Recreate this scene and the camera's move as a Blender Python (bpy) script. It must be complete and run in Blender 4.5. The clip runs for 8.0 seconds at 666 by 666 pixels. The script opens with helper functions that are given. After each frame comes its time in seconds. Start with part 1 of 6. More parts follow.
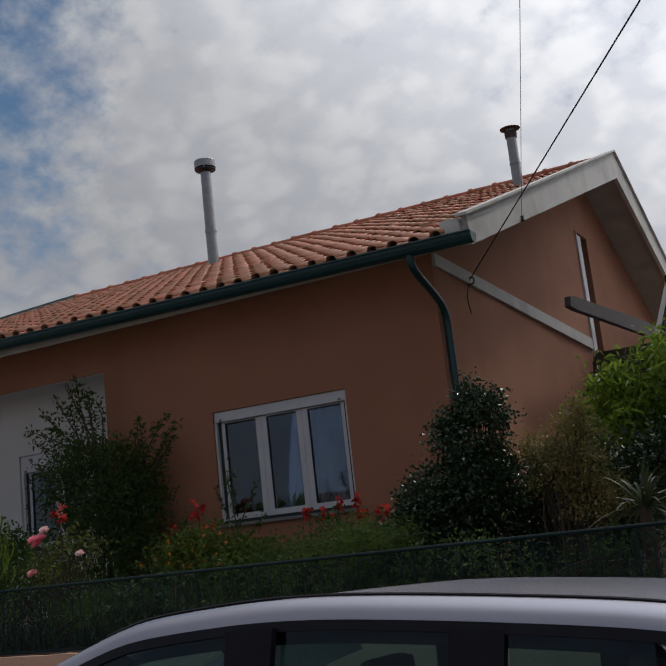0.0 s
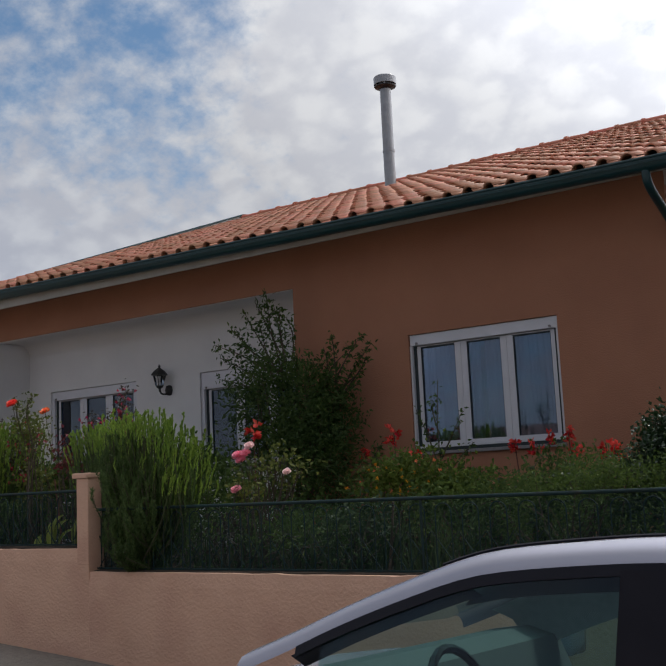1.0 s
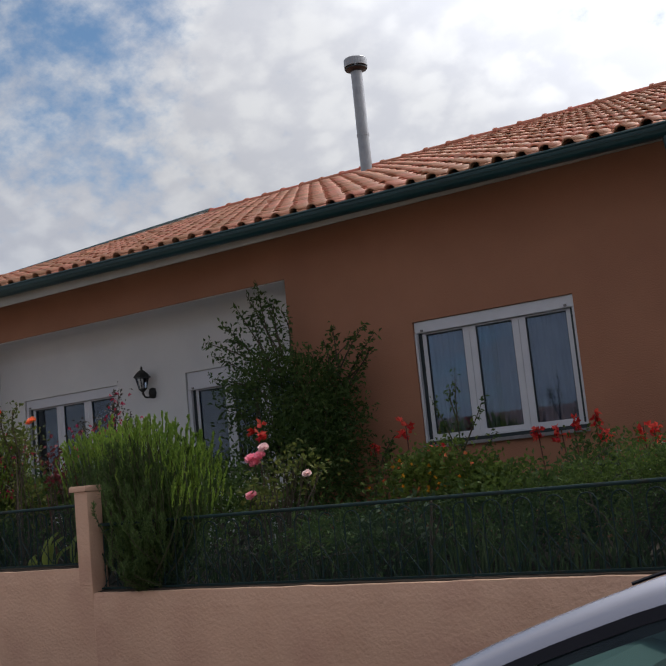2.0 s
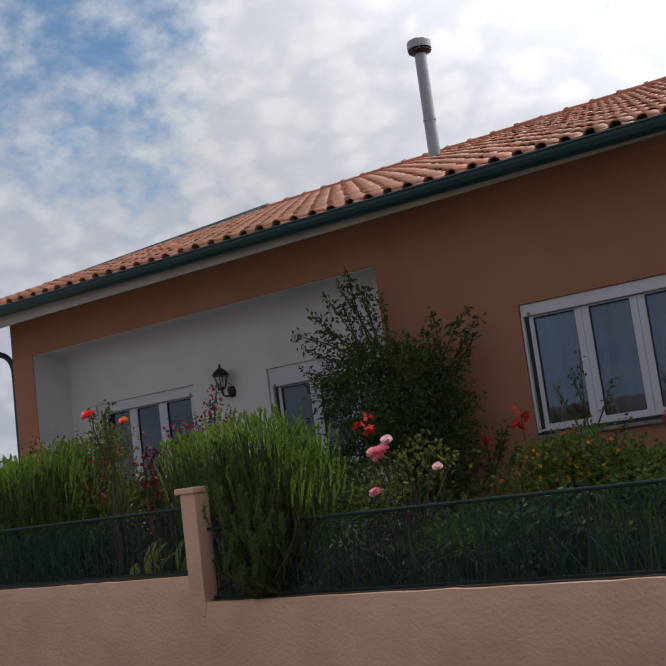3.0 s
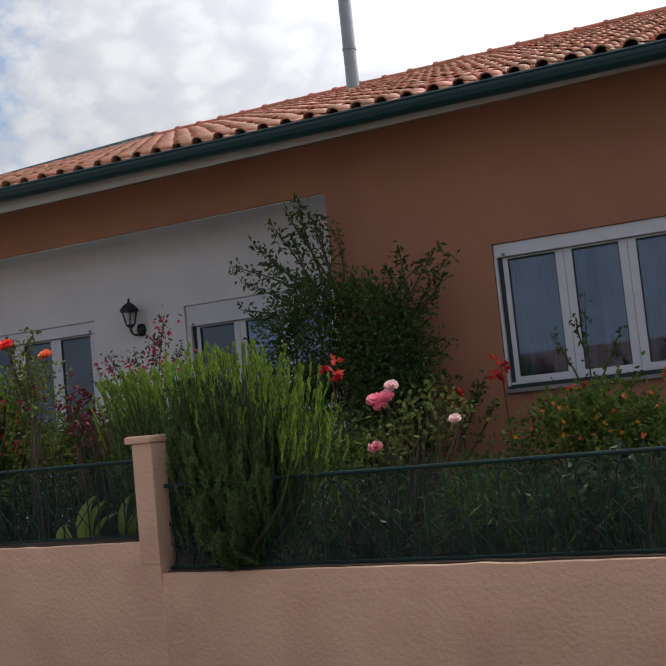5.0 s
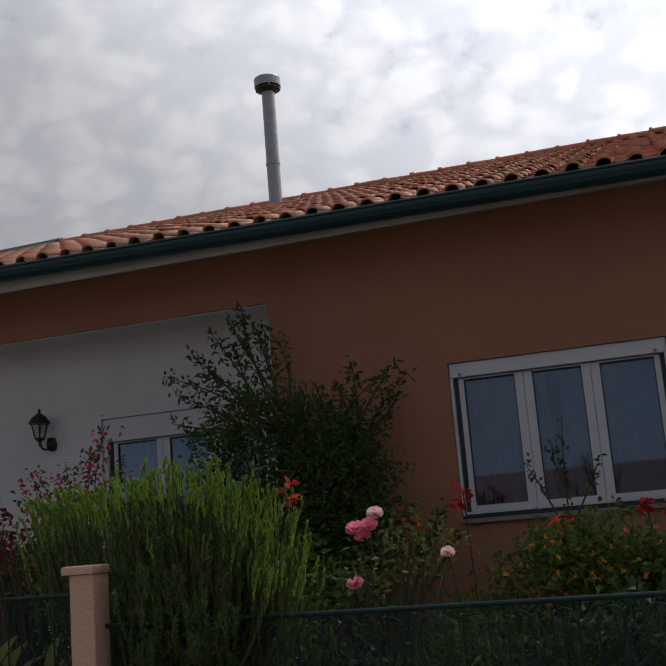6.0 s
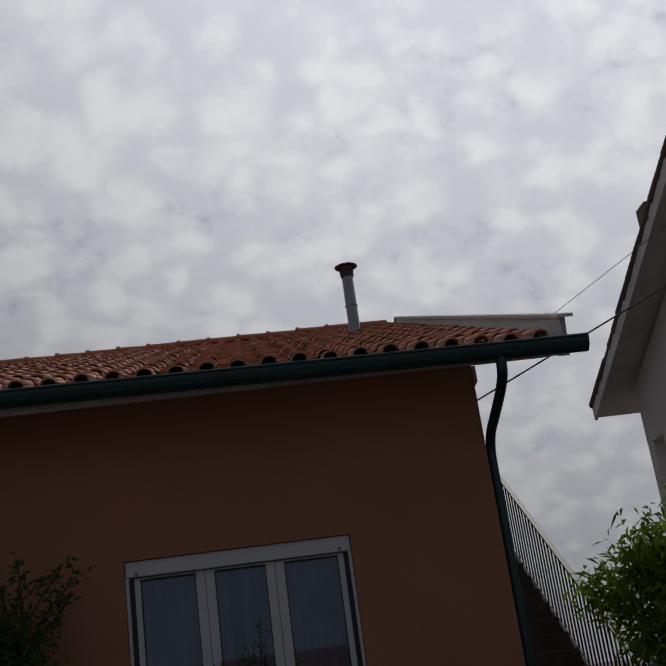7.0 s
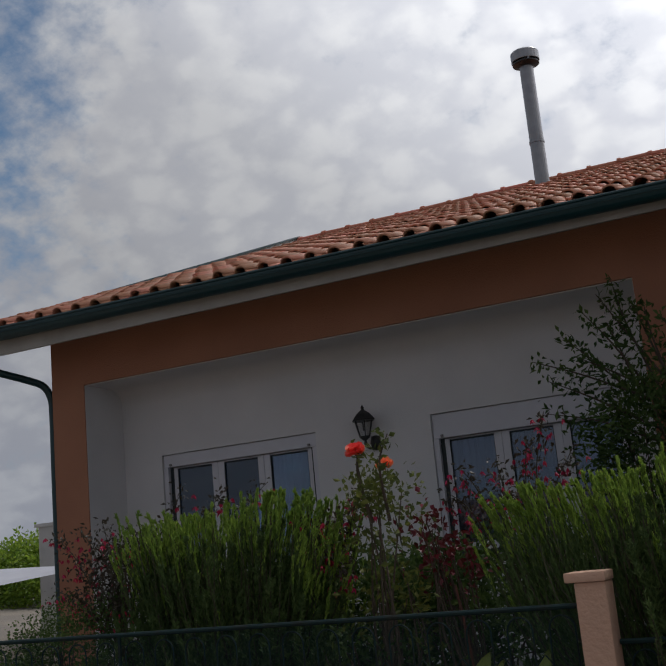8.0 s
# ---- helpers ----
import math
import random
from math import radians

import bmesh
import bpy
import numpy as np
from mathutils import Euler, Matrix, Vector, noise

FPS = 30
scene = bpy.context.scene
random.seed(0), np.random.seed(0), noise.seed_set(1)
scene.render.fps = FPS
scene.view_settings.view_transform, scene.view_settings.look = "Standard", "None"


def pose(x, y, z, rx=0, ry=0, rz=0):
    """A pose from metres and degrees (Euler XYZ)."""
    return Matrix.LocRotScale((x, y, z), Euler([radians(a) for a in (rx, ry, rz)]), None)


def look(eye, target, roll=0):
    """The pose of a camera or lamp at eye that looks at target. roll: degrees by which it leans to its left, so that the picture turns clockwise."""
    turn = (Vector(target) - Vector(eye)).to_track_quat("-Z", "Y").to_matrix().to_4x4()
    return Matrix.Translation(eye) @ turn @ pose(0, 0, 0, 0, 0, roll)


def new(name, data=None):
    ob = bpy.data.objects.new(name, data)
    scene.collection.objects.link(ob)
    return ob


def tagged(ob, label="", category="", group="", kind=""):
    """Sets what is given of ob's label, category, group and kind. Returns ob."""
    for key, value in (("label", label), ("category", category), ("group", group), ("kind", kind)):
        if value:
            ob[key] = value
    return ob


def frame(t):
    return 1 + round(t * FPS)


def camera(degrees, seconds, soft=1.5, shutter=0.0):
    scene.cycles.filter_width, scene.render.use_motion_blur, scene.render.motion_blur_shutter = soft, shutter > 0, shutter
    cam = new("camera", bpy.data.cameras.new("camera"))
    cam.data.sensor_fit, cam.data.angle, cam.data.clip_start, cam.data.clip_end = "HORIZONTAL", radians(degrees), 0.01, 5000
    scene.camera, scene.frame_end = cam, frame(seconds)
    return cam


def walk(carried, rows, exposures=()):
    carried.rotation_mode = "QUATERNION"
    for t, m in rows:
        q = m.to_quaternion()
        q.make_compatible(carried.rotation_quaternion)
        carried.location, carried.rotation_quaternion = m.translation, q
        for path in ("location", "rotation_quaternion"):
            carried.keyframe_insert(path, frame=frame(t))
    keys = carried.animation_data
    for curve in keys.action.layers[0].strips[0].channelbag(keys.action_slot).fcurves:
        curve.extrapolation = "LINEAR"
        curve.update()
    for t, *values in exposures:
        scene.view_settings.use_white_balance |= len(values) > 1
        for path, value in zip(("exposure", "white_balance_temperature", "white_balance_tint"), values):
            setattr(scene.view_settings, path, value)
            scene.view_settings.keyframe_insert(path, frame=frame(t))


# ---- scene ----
cam = camera(35.39, 8.0)
PATH = [
    (0, (6.71, -9.774, -1.044), (4.001, -4.549, 0.121), -6.38),
    (0.2, (6.444, -9.744, -1.055), (3.253, -4.838, 0.087), -4.9),
    (0.3, (6.28, -9.741, -1.036), (2.958, -4.865, 0.054), -4.23),
    (0.5, (6.107, -9.757, -1.029), (2.644, -4.955, -0.056), -3.44),
    (1, (5.725, -9.613, -1.033), (2.324, -4.745, -0.172), -2.7),
    (1.2, (5.624, -9.501, -0.991), (2.275, -4.591, -0.171), -3.31),
    (2.3, (4.646, -9.289, -0.943), (1.484, -4.257, -0.122), -6.24),
    (2.5, (4.455, -9.214, -0.93), (1.243, -4.212, -0.113), -7.04),
    (3, (4.035, -9.206, -0.945), (0.719, -4.28, -0.089), -7.24),
    (3.5, (3.606, -9.139, -0.888), (0.227, -4.237, -0.143), -8.05),
    (4, (3.204, -8.904, -0.893), (0.016, -3.85, -0.346), -8.49),
    (4.2, (3.091, -8.805, -0.872), (0.104, -3.629, -0.349), -7.68),
    (5.3, (2.231, -8.568, -0.853), (-0.263, -3.138, -0.312), -5.43),
    (5.5, (2.059, -8.441, -0.84), (-0.384, -3.001, -0.176), -5.19),
    (5.9, (1.765, -8.338, -0.794), (-0.198, -2.763, 0.236), -4.64),
    (6, (1.696, -8.301, -0.789), (-0.099, -2.692, 0.359), -4.64),
    (6.2, (1.521, -8.165, -0.78), (0.319, -2.45, 0.598), -4.78),
    (6.5, (1.352, -8.112, -0.7), (1.258, -2.326, 0.889), -5.55),
    (6.8, (1.24, -8.027, -0.659), (2.046, -2.362, 1.143), -7.71),
    (7, (1.035, -8.009, -0.613), (1.569, -2.359, 1.335), -7.9),
    (7.2, (0.769, -8.034, -0.591), (0.834, -2.363, 1.367), -7.01),
    (7.5, (0.397, -8.075, -0.656), (-0.638, -2.427, 1.086), -5.83),
    (7.7, (0.15, -8.172, -0.672), (-1.671, -2.675, 0.897), -5.78),
    (8, (-0.199, -8.22, -0.653), (-2.76, -2.939, 0.592), -5.46),
]
EXPOSURES = [(0, -1.0), (0.5, -0.72), (1, -0.36), (2.5, -0.30), (3.5, -0.28), (4.1, -0.02), (5.5, -0.26), (6.0, -0.92), (6.5, -1.56), (6.8, -1.76), (7.2, -1.92), (7.55, -1.95), (7.8, -1.45), (8, -1.0)]
walk(cam, [(t, look(eye, target, roll)) for t, eye, target, roll in PATH], EXPOSURES)

# ---- world and sun ----
SUN_DIR = Vector((0.30, 0.62, 0.95)).normalized()
BLUE_DIR = Vector((-0.71, 0.575, 0.425)).normalized()


def make_world():
    w = bpy.data.worlds.new("sky")
    scene.world = w
    w.use_nodes = True
    nt = w.node_tree
    n, l = nt.nodes, nt.links
    n.clear()
    out = n.new("ShaderNodeOutputWorld")
    bg = n.new("ShaderNodeBackground")
    bg.inputs["Strength"].default_value = 1.0
    sky = n.new("ShaderNodeTexSky")
    sky.sky_type = "NISHITA"
    sky.sun_disc = False
    sky.sun_elevation = math.asin(SUN_DIR.z)
    sky.sun_rotation = math.atan2(SUN_DIR.x, SUN_DIR.y)
    dim = n.new("ShaderNodeVectorMath")
    dim.operation = "SCALE"
    dim.inputs["Scale"].default_value = 0.13
    tint = n.new("ShaderNodeMix")
    tint.data_type, tint.blend_type = "RGBA", "MULTIPLY"
    tint.inputs[0].default_value = 1.0
    tint.inputs[7].default_value = (0.74, 0.92, 1.0, 1)
    l.new(sky.outputs[0], tint.inputs[6])
    l.new(tint.outputs[2], dim.inputs[0])
    co = n.new("ShaderNodeTexCoord")
    sep = n.new("ShaderNodeSeparateXYZ")
    l.new(co.outputs["Generated"], sep.inputs[0])
    zz = n.new("ShaderNodeMath")
    zz.operation = "MAXIMUM"
    l.new(sep.outputs["Z"], zz.inputs[0])
    zz.inputs[1].default_value = 0.0
    za = n.new("ShaderNodeMath")
    za.operation = "ADD"
    l.new(zz.outputs[0], za.inputs[0])
    za.inputs[1].default_value = 0.55
    comb = n.new("ShaderNodeCombineXYZ")
    for k in (0, 1):
        d = n.new("ShaderNodeMath")
        d.operation = "DIVIDE"
        l.new(sep.outputs[k], d.inputs[0])
        l.new(za.outputs[0], d.inputs[1])
        l.new(d.outputs[0], comb.inputs[k])

    def cloud(scale, detail, rough, dist):
        t = n.new("ShaderNodeTexNoise")
        t.inputs["Scale"].default_value = scale
        t.inputs["Detail"].default_value = detail
        t.inputs["Roughness"].default_value = rough
        t.inputs["Distortion"].default_value = dist
        l.new(comb.outputs[0], t.inputs["Vector"])
        return t.outputs["Fac"]

    def ramp(src, a, b, c0=(0, 0, 0, 1), c1=(1, 1, 1, 1)):
        r = n.new("ShaderNodeValToRGB")
        r.color_ramp.elements[0].position, r.color_ramp.elements[1].position = a, b
        r.color_ramp.elements[0].color, r.color_ramp.elements[1].color = c0, c1
        r.color_ramp.interpolation = "EASE"
        l.new(src, r.inputs[0])
        return r.outputs[0]

    def math2(op, a, b):
        m = n.new("ShaderNodeMath")
        m.operation = op
        for k, v in enumerate((a, b)):
            if isinstance(v, (int, float)):
                m.inputs[k].default_value = v
            else:
                l.new(v, m.inputs[k])
        return m.outputs[0]

    big, small = cloud(2.4, 4, 0.55, 0.0), cloud(26.0, 7, 0.62, 0.0)
    # rows of small rounded cloud puffs: cells with soft, ragged rims
    wob = n.new("ShaderNodeTexNoise")
    wob.inputs["Scale"].default_value, wob.inputs["Detail"].default_value = 16.0, 6.0
    l.new(comb.outputs[0], wob.inputs["Vector"])
    amt = n.new("ShaderNodeVectorMath")
    amt.operation = "SCALE"
    amt.inputs["Scale"].default_value = 0.085
    l.new(wob.outputs["Color"], amt.inputs[0])
    bent = n.new("ShaderNodeVectorMath")
    bent.operation = "ADD"
    l.new(comb.outputs[0], bent.inputs[0])
    l.new(amt.outputs[0], bent.inputs[1])
    cell = n.new("ShaderNodeTexVoronoi")
    cell.feature = "SMOOTH_F1"
    cell.inputs["Scale"].default_value = 23.0
    cell.inputs["Smoothness"].default_value = 0.55
    l.new(bent.outputs[0], cell.inputs["Vector"])
    puff = cell.outputs["Distance"]
    # thinner cloud towards the gap in the north-west
    dot = n.new("ShaderNodeVectorMath")
    dot.operation = "DOT_PRODUCT"
    l.new(co.outputs["Generated"], dot.inputs[0])
    dot.inputs[1].default_value = BLUE_DIR
    gap = ramp(dot.outputs["Value"], 0.970, 0.998)
    cover = math2("ADD", math2("MULTIPLY", big, 0.62), math2("MULTIPLY", small, 0.45))
    cover = math2("SUBTRACT", cover, math2("MULTIPLY", gap, 0.25))
    cover = math2("SUBTRACT", math2("ADD", cover, 0.035), math2("MULTIPLY", puff, 0.07))
    # open blue sky over the street side
    street = n.new("ShaderNodeMapRange")
    street.inputs["From Min"].default_value, street.inputs["From Max"].default_value = 0.15, -0.35
    street.inputs["To Min"].default_value, street.inputs["To Max"].default_value = 0.0, 0.07
    l.new(sep.outputs["Y"], street.inputs["Value"])
    cover = math2("SUBTRACT", cover, street.outputs[0])
    fac = ramp(cover, 0.20, 0.49)
    # cloud tone: brighter towards the sun, mottled grey undersides
    sd = n.new("ShaderNodeVectorMath")
    sd.operation = "DOT_PRODUCT"
    l.new(co.outputs["Generated"], sd.inputs[0])
    sd.inputs[1].default_value = SUN_DIR
    r = n.new("ShaderNodeValToRGB")
    l.new(math2("ADD", math2("MULTIPLY", sd.outputs["Value"], 0.5), 0.5), r.inputs[0])
    stops = ((0.0, 0.44), (0.45, 0.54), (0.64, 0.66), (0.74, 0.75), (0.81, 1.0), (0.90, 2.0), (1.0, 3.1))
    while len(r.color_ramp.elements) < len(stops):
        r.color_ramp.elements.new(0.5)
    for e, (p, v) in zip(r.color_ramp.elements, stops):
        e.position, e.color = p, ((v * 0.985, v, v * 1.055, 1) if p > 0.7 else (v * 0.95, v, v * 1.13, 1))
    glow = r.outputs[0]
    mott = ramp(math2("ADD", math2("MULTIPLY", cloud(12.0, 7, 0.62, 0.0), 0.55), math2("SUBTRACT", 0.36, math2("MULTIPLY", puff, 0.50))), 0.24, 0.58, (0.84, 0.85, 0.88, 1), (1.05, 1.05, 1.035, 1))
    tone = n.new("ShaderNodeMix")
    tone.data_type, tone.blend_type = "RGBA", "MULTIPLY"
    tone.inputs[0].default_value = 1.0
    l.new(glow, tone.inputs[6])
    l.new(mott, tone.inputs[7])
    mix = n.new("ShaderNodeMix")
    mix.data_type = "RGBA"
    l.new(fac, mix.inputs[0])
    l.new(dim.outputs[0], mix.inputs[6])
    l.new(tone.outputs[2], mix.inputs[7])
    l.new(mix.outputs[2], bg.inputs["Color"])
    l.new(bg.outputs[0], out.inputs["Surface"])


make_world()
sun = new("sun", bpy.data.lights.new("sun", "SUN"))
sun.data.energy, sun.data.angle, sun.data.color = 2.1, radians(6), (1.0, 0.95, 0.87)
sun.matrix_world = look(SUN_DIR * 50, (0, 0, 0))


# ---- materials ----
def material(name, c0, c1=None, scale=6.0, rough=0.8, metal=0.0, bump=0.0, bump_scale=60.0, island=0.0, obj_random=0.0,
             stain=None, stain_scale=1.2, translucent=0.0, spec=0.5, coords="Object"):
    """Two colours mixed by noise at two scales, with bump, stains and per-piece variation."""
    m = bpy.data.materials.new(name)
    m.use_nodes = True
    n, l = m.node_tree.nodes, m.node_tree.links
    b = n["Principled BSDF"]
    b.inputs["Roughness"].default_value = rough
    b.inputs["Metallic"].default_value = metal
    b.inputs["Specular IOR Level"].default_value = spec
    co = n.new("ShaderNodeTexCoord")
    c1 = c1 or tuple(v * 0.8 for v in c0)

    def noise_fac(scale, detail=5.0):
        t = n.new("ShaderNodeTexNoise")
        t.inputs["Scale"].default_value, t.inputs["Detail"].default_value = scale, detail
        l.new(co.outputs[coords], t.inputs["Vector"])
        return t.outputs["Fac"]

    def mixed(fac, a, b_, mode="MIX"):
        x = n.new("ShaderNodeMix")
        x.data_type, x.blend_type = "RGBA", mode
        if isinstance(fac, float):
            x.inputs[0].default_value = fac
        else:
            l.new(fac, x.inputs[0])
        for k, v in ((6, a), (7, b_)):
            if isinstance(v, tuple):
                x.inputs[k].default_value = (*v, 1)
            else:
                l.new(v, x.inputs[k])
        return x.outputs[2]

    def ramped(src, a, c):
        r = n.new("ShaderNodeMapRange")
        r.inputs["From Min"].default_value, r.inputs["From Max"].default_value = a, c
        l.new(src, r.inputs["Value"])
        return r.outputs[0]

    col = mixed(ramped(noise_fac(scale), 0.3, 0.7), c0, c1)
    if stain:
        col = mixed(ramped(noise_fac(stain_scale, 6.0), 0.5, 0.78), col, stain)
    if island or obj_random:
        if island:
            g = n.new("ShaderNodeNewGeometry")
            src, amount = g.outputs["Random Per Island"], island
        else:
            g = n.new("ShaderNodeObjectInfo")
            src, amount = g.outputs["Random"], obj_random
        hs = n.new("ShaderNodeHueSaturation")
        r = n.new("ShaderNodeMapRange")
        r.inputs["To Min"].default_value, r.inputs["To Max"].default_value = 1 - amount, 1 + amount
        l.new(src, r.inputs["Value"])
        l.new(r.outputs[0], hs.inputs["Value"])
        r2 = n.new("ShaderNodeMapRange")
        r2.inputs["To Min"].default_value, r2.inputs["To Max"].default_value = 0.5 + amount * 0.05, 0.5 - amount * 0.05
        l.new(src, r2.inputs["Value"])
        l.new(r2.outputs[0], hs.inputs["Hue"])
        l.new(col, hs.inputs["Color"])
        col = hs.outputs["Color"]
    l.new(col, b.inputs["Base Color"])
    if bump:
        bp = n.new("ShaderNodeBump")
        bp.inputs["Strength"].default_value = min(1.0, bump)
        bp.inputs["Distance"].default_value = 0.01
        l.new(noise_fac(bump_scale, 6.0), bp.inputs["Height"])
        l.new(bp.outputs[0], b.inputs["Normal"])
    if translucent:
        tr = n.new("ShaderNodeBsdfTranslucent")
        l.new(col, tr.inputs["Color"])
        mx = n.new("ShaderNodeMixShader")
        mx.inputs[0].default_value = translucent
        l.new(b.outputs[0], mx.inputs[1])
        l.new(tr.outputs[0], mx.inputs[2])
        l.new(mx.outputs[0], n["Material Output"].inputs["Surface"])
    return m


def glass_material(name, tint=(0.75, 0.85, 0.85), see=0.62, rough=0.02, ior=1.75):
    """Thin window glass: clear, tinted, with a mirror-like reflection that grows towards grazing."""
    m = bpy.data.materials.new(name)
    m.use_nodes = True
    n, l = m.node_tree.nodes, m.node_tree.links
    n.clear()
    out = n.new("ShaderNodeOutputMaterial")
    tr = n.new("ShaderNodeBsdfTransparent")
    tr.inputs["Color"].default_value = (*[c * see for c in tint], 1)
    gl = n.new("ShaderNodeBsdfGlossy")
    gl.inputs["Roughness"].default_value = rough
    # blue of the mirrored sky is put into the gloss colour
    gl.inputs["Color"].default_value = (0.72, 0.84, 1.0, 1)
    fr = n.new("ShaderNodeFresnel")
    fr.inputs["IOR"].default_value = ior
    mx = n.new("ShaderNodeMixShader")
    l.new(fr.outputs[0], mx.inputs[0])
    l.new(tr.outputs[0], mx.inputs[1])
    l.new(gl.outputs[0], mx.inputs[2])
    l.new(mx.outputs[0], out.inputs["Surface"])
    return m


def netting_material():
    m = bpy.data.materials.new("shade_netting")
    m.use_nodes = True
    n, l = m.node_tree.nodes, m.node_tree.links
    b = n["Principled BSDF"]
    b.inputs["Base Color"].default_value = (0.020, 0.055, 0.056, 1)
    b.inputs["Roughness"].default_value = 0.9
    tr = n.new("ShaderNodeBsdfTransparent")
    mx = n.new("ShaderNodeMixShader")
    mx.inputs[0].default_value = 0.11
    l.new(tr.outputs[0], mx.inputs[1])
    l.new(b.outputs[0], mx.inputs[2])
    l.new(mx.outputs[0], n["Material Output"].inputs["Surface"])
    return m


ORANGE = material("orange_render", (0.412, 0.192, 0.115), (0.360, 0.164, 0.098), 1.6, 0.92, bump=0.6, bump_scale=70, stain=(0.33, 0.145, 0.088), stain_scale=0.7)
WALLORANGE = material("peach_render", (0.63, 0.398, 0.288), (0.56, 0.346, 0.246), 2.5, 0.93, bump=0.9, bump_scale=42, stain=(0.50, 0.29, 0.215), stain_scale=1.6)
WHITE = material("white_render", (0.71, 0.70, 0.70), (0.65, 0.64, 0.645), 2.0, 0.9, bump=0.3, bump_scale=80, stain=(0.60, 0.59, 0.57), stain_scale=0.8)
CONCRETE = material("painted_concrete", (0.62, 0.61, 0.59), (0.54, 0.53, 0.51), 3.0, 0.85, bump=0.2, stain=(0.42, 0.41, 0.39), stain_scale=2.0)
TILE = material("clay_tile", (0.60, 0.275, 0.170), (0.50, 0.205, 0.122), 5.0, 0.62, bump=0.4, bump_scale=90, obj_random=0.22, stain=(0.36, 0.19, 0.13), stain_scale=4.0)
TILES = material("clay_tiles", (0.60, 0.275, 0.170), (0.50, 0.205, 0.122), 5.0, 0.62, bump=0.4, bump_scale=90, island=0.22, stain=(0.36, 0.19, 0.13), stain_scale=3.0)
RIDGE = material("ridge_clay", (0.40, 0.115, 0.065), (0.32, 0.09, 0.05), 5.0, 0.85, bump=0.4, obj_random=0.2)
FASCIA = material("weathered_fascia", (0.46, 0.44, 0.40), (0.38, 0.36, 0.33), 3.0, 0.9, bump=0.2, stain=(0.33, 0.31, 0.28), stain_scale=2.4)
# the backlit silhouette of the verge is put into this dark colour
VERGE = material("weathered_verge_tile", (0.150, 0.100, 0.080), (0.085, 0.065, 0.055), 7.0, 0.9, bump=0.4, obj_random=0.25)
FARROOF = material("old_roof_tiles", (0.150, 0.088, 0.070), (0.100, 0.062, 0.052), 2.0, 0.9, bump=0.3, bump_scale=8)
TEAL = material("teal_lacquer", (0.010, 0.050, 0.058), (0.008, 0.040, 0.048), 3.0, 0.38)
FENCE = material("green_iron", (0.006, 0.028, 0.030), (0.006, 0.020, 0.021), 20.0, 0.6, spec=0.25, stain=(0.02, 0.018, 0.012), stain_scale=9.0)
NET = netting_material()
ALU = material("white_aluminium", (0.62, 0.62, 0.66), (0.57, 0.57, 0.61), 4.0, 0.4)
DARKTRIM = material("dark_rubber_trim", (0.012, 0.025, 0.03), (0.01, 0.018, 0.02), 6.0, 0.5)
SILL = material("grey_stone_sill", (0.26, 0.24, 0.245), (0.19, 0.18, 0.185), 14.0, 0.7, bump=0.2)
STEEL = material("galvanised_steel", (0.33, 0.33, 0.34), (0.26, 0.26, 0.27), 9.0, 0.36, metal=0.85, bump=0.02, stain=(0.30, 0.29, 0.28), stain_scale=5.0)
RUSTY = material("dark_flue_cap", (0.10, 0.07, 0.06), (0.05, 0.04, 0.04), 12.0, 0.7, metal=0.4)
BLACKIRON = material("black_iron", (0.012, 0.012, 0.013), (0.02, 0.02, 0.02), 14.0, 0.5)
ASPHALT = material("worn_street", (0.19, 0.165, 0.138), (0.13, 0.113, 0.097), 22.0, 0.92, bump=1.0, bump_scale=60, stain=(0.26, 0.22, 0.17), stain_scale=0.5)
SOIL = material("garden_soil", (0.05, 0.032, 0.02), (0.03, 0.02, 0.012), 8.0, 0.95, bump=1.0, bump_scale=30)
INNER = material("room_plaster", (0.35, 0.33, 0.30), (0.30, 0.28, 0.26), 1.0, 0.9)
CURTAIN = material("sheer_curtain", (0.52, 0.52, 0.56), (0.40, 0.40, 0.44), 3.0, 0.9, translucent=0.2)
GLASS = glass_material("window_glass", (0.80, 0.86, 0.95), 0.80, 0.015, 1.95)
STEPSTONE = material("dark_stair_stone", (0.10, 0.085, 0.075), (0.07, 0.06, 0.055), 6.0, 0.85, bump=0.3)
TIMBER = material("weathered_timber", (0.085, 0.075, 0.072), (0.05, 0.046, 0.044), 9.0, 0.85, bump=0.5, bump_scale=40)
GREYPAINT = material("grey_metal_paint", (0.16, 0.165, 0.17), (0.12, 0.12, 0.13), 6.0, 0.5)
WIRE = material("black_cable", (0.02, 0.02, 0.02), (0.03, 0.03, 0.03), 30.0, 0.6)


# ---- building helpers ----
def world_at(ob):
    p = Vector((0, 0, 0))
    while ob is not None:
        p += ob.location
        ob = ob.parent
    return p


def thing(name, loc, label="", category="", group="", kind=""):
    ob = new(name)
    ob.empty_display_size = 0.1
    ob.location = loc
    return tagged(ob, label, category, group, kind)


def part(name, bm, mat, parent=None, label="", smooth=False):
    """Links a bmesh in world coordinates as one mesh object under a thing or a part."""
    me = bpy.data.meshes.new(name)
    if parent is not None:
        bmesh.ops.translate(bm, verts=bm.verts, vec=-world_at(parent))
    bm.normal_update()
    bm.to_mesh(me)
    bm.free()
    for mm in (mat if isinstance(mat, (list, tuple)) else [mat]):
        me.materials.append(mm)
    if smooth:
        me.shade_smooth()
    ob = new(name, me)
    ob.parent = parent
    if label:
        tagged(ob, label)
    return ob


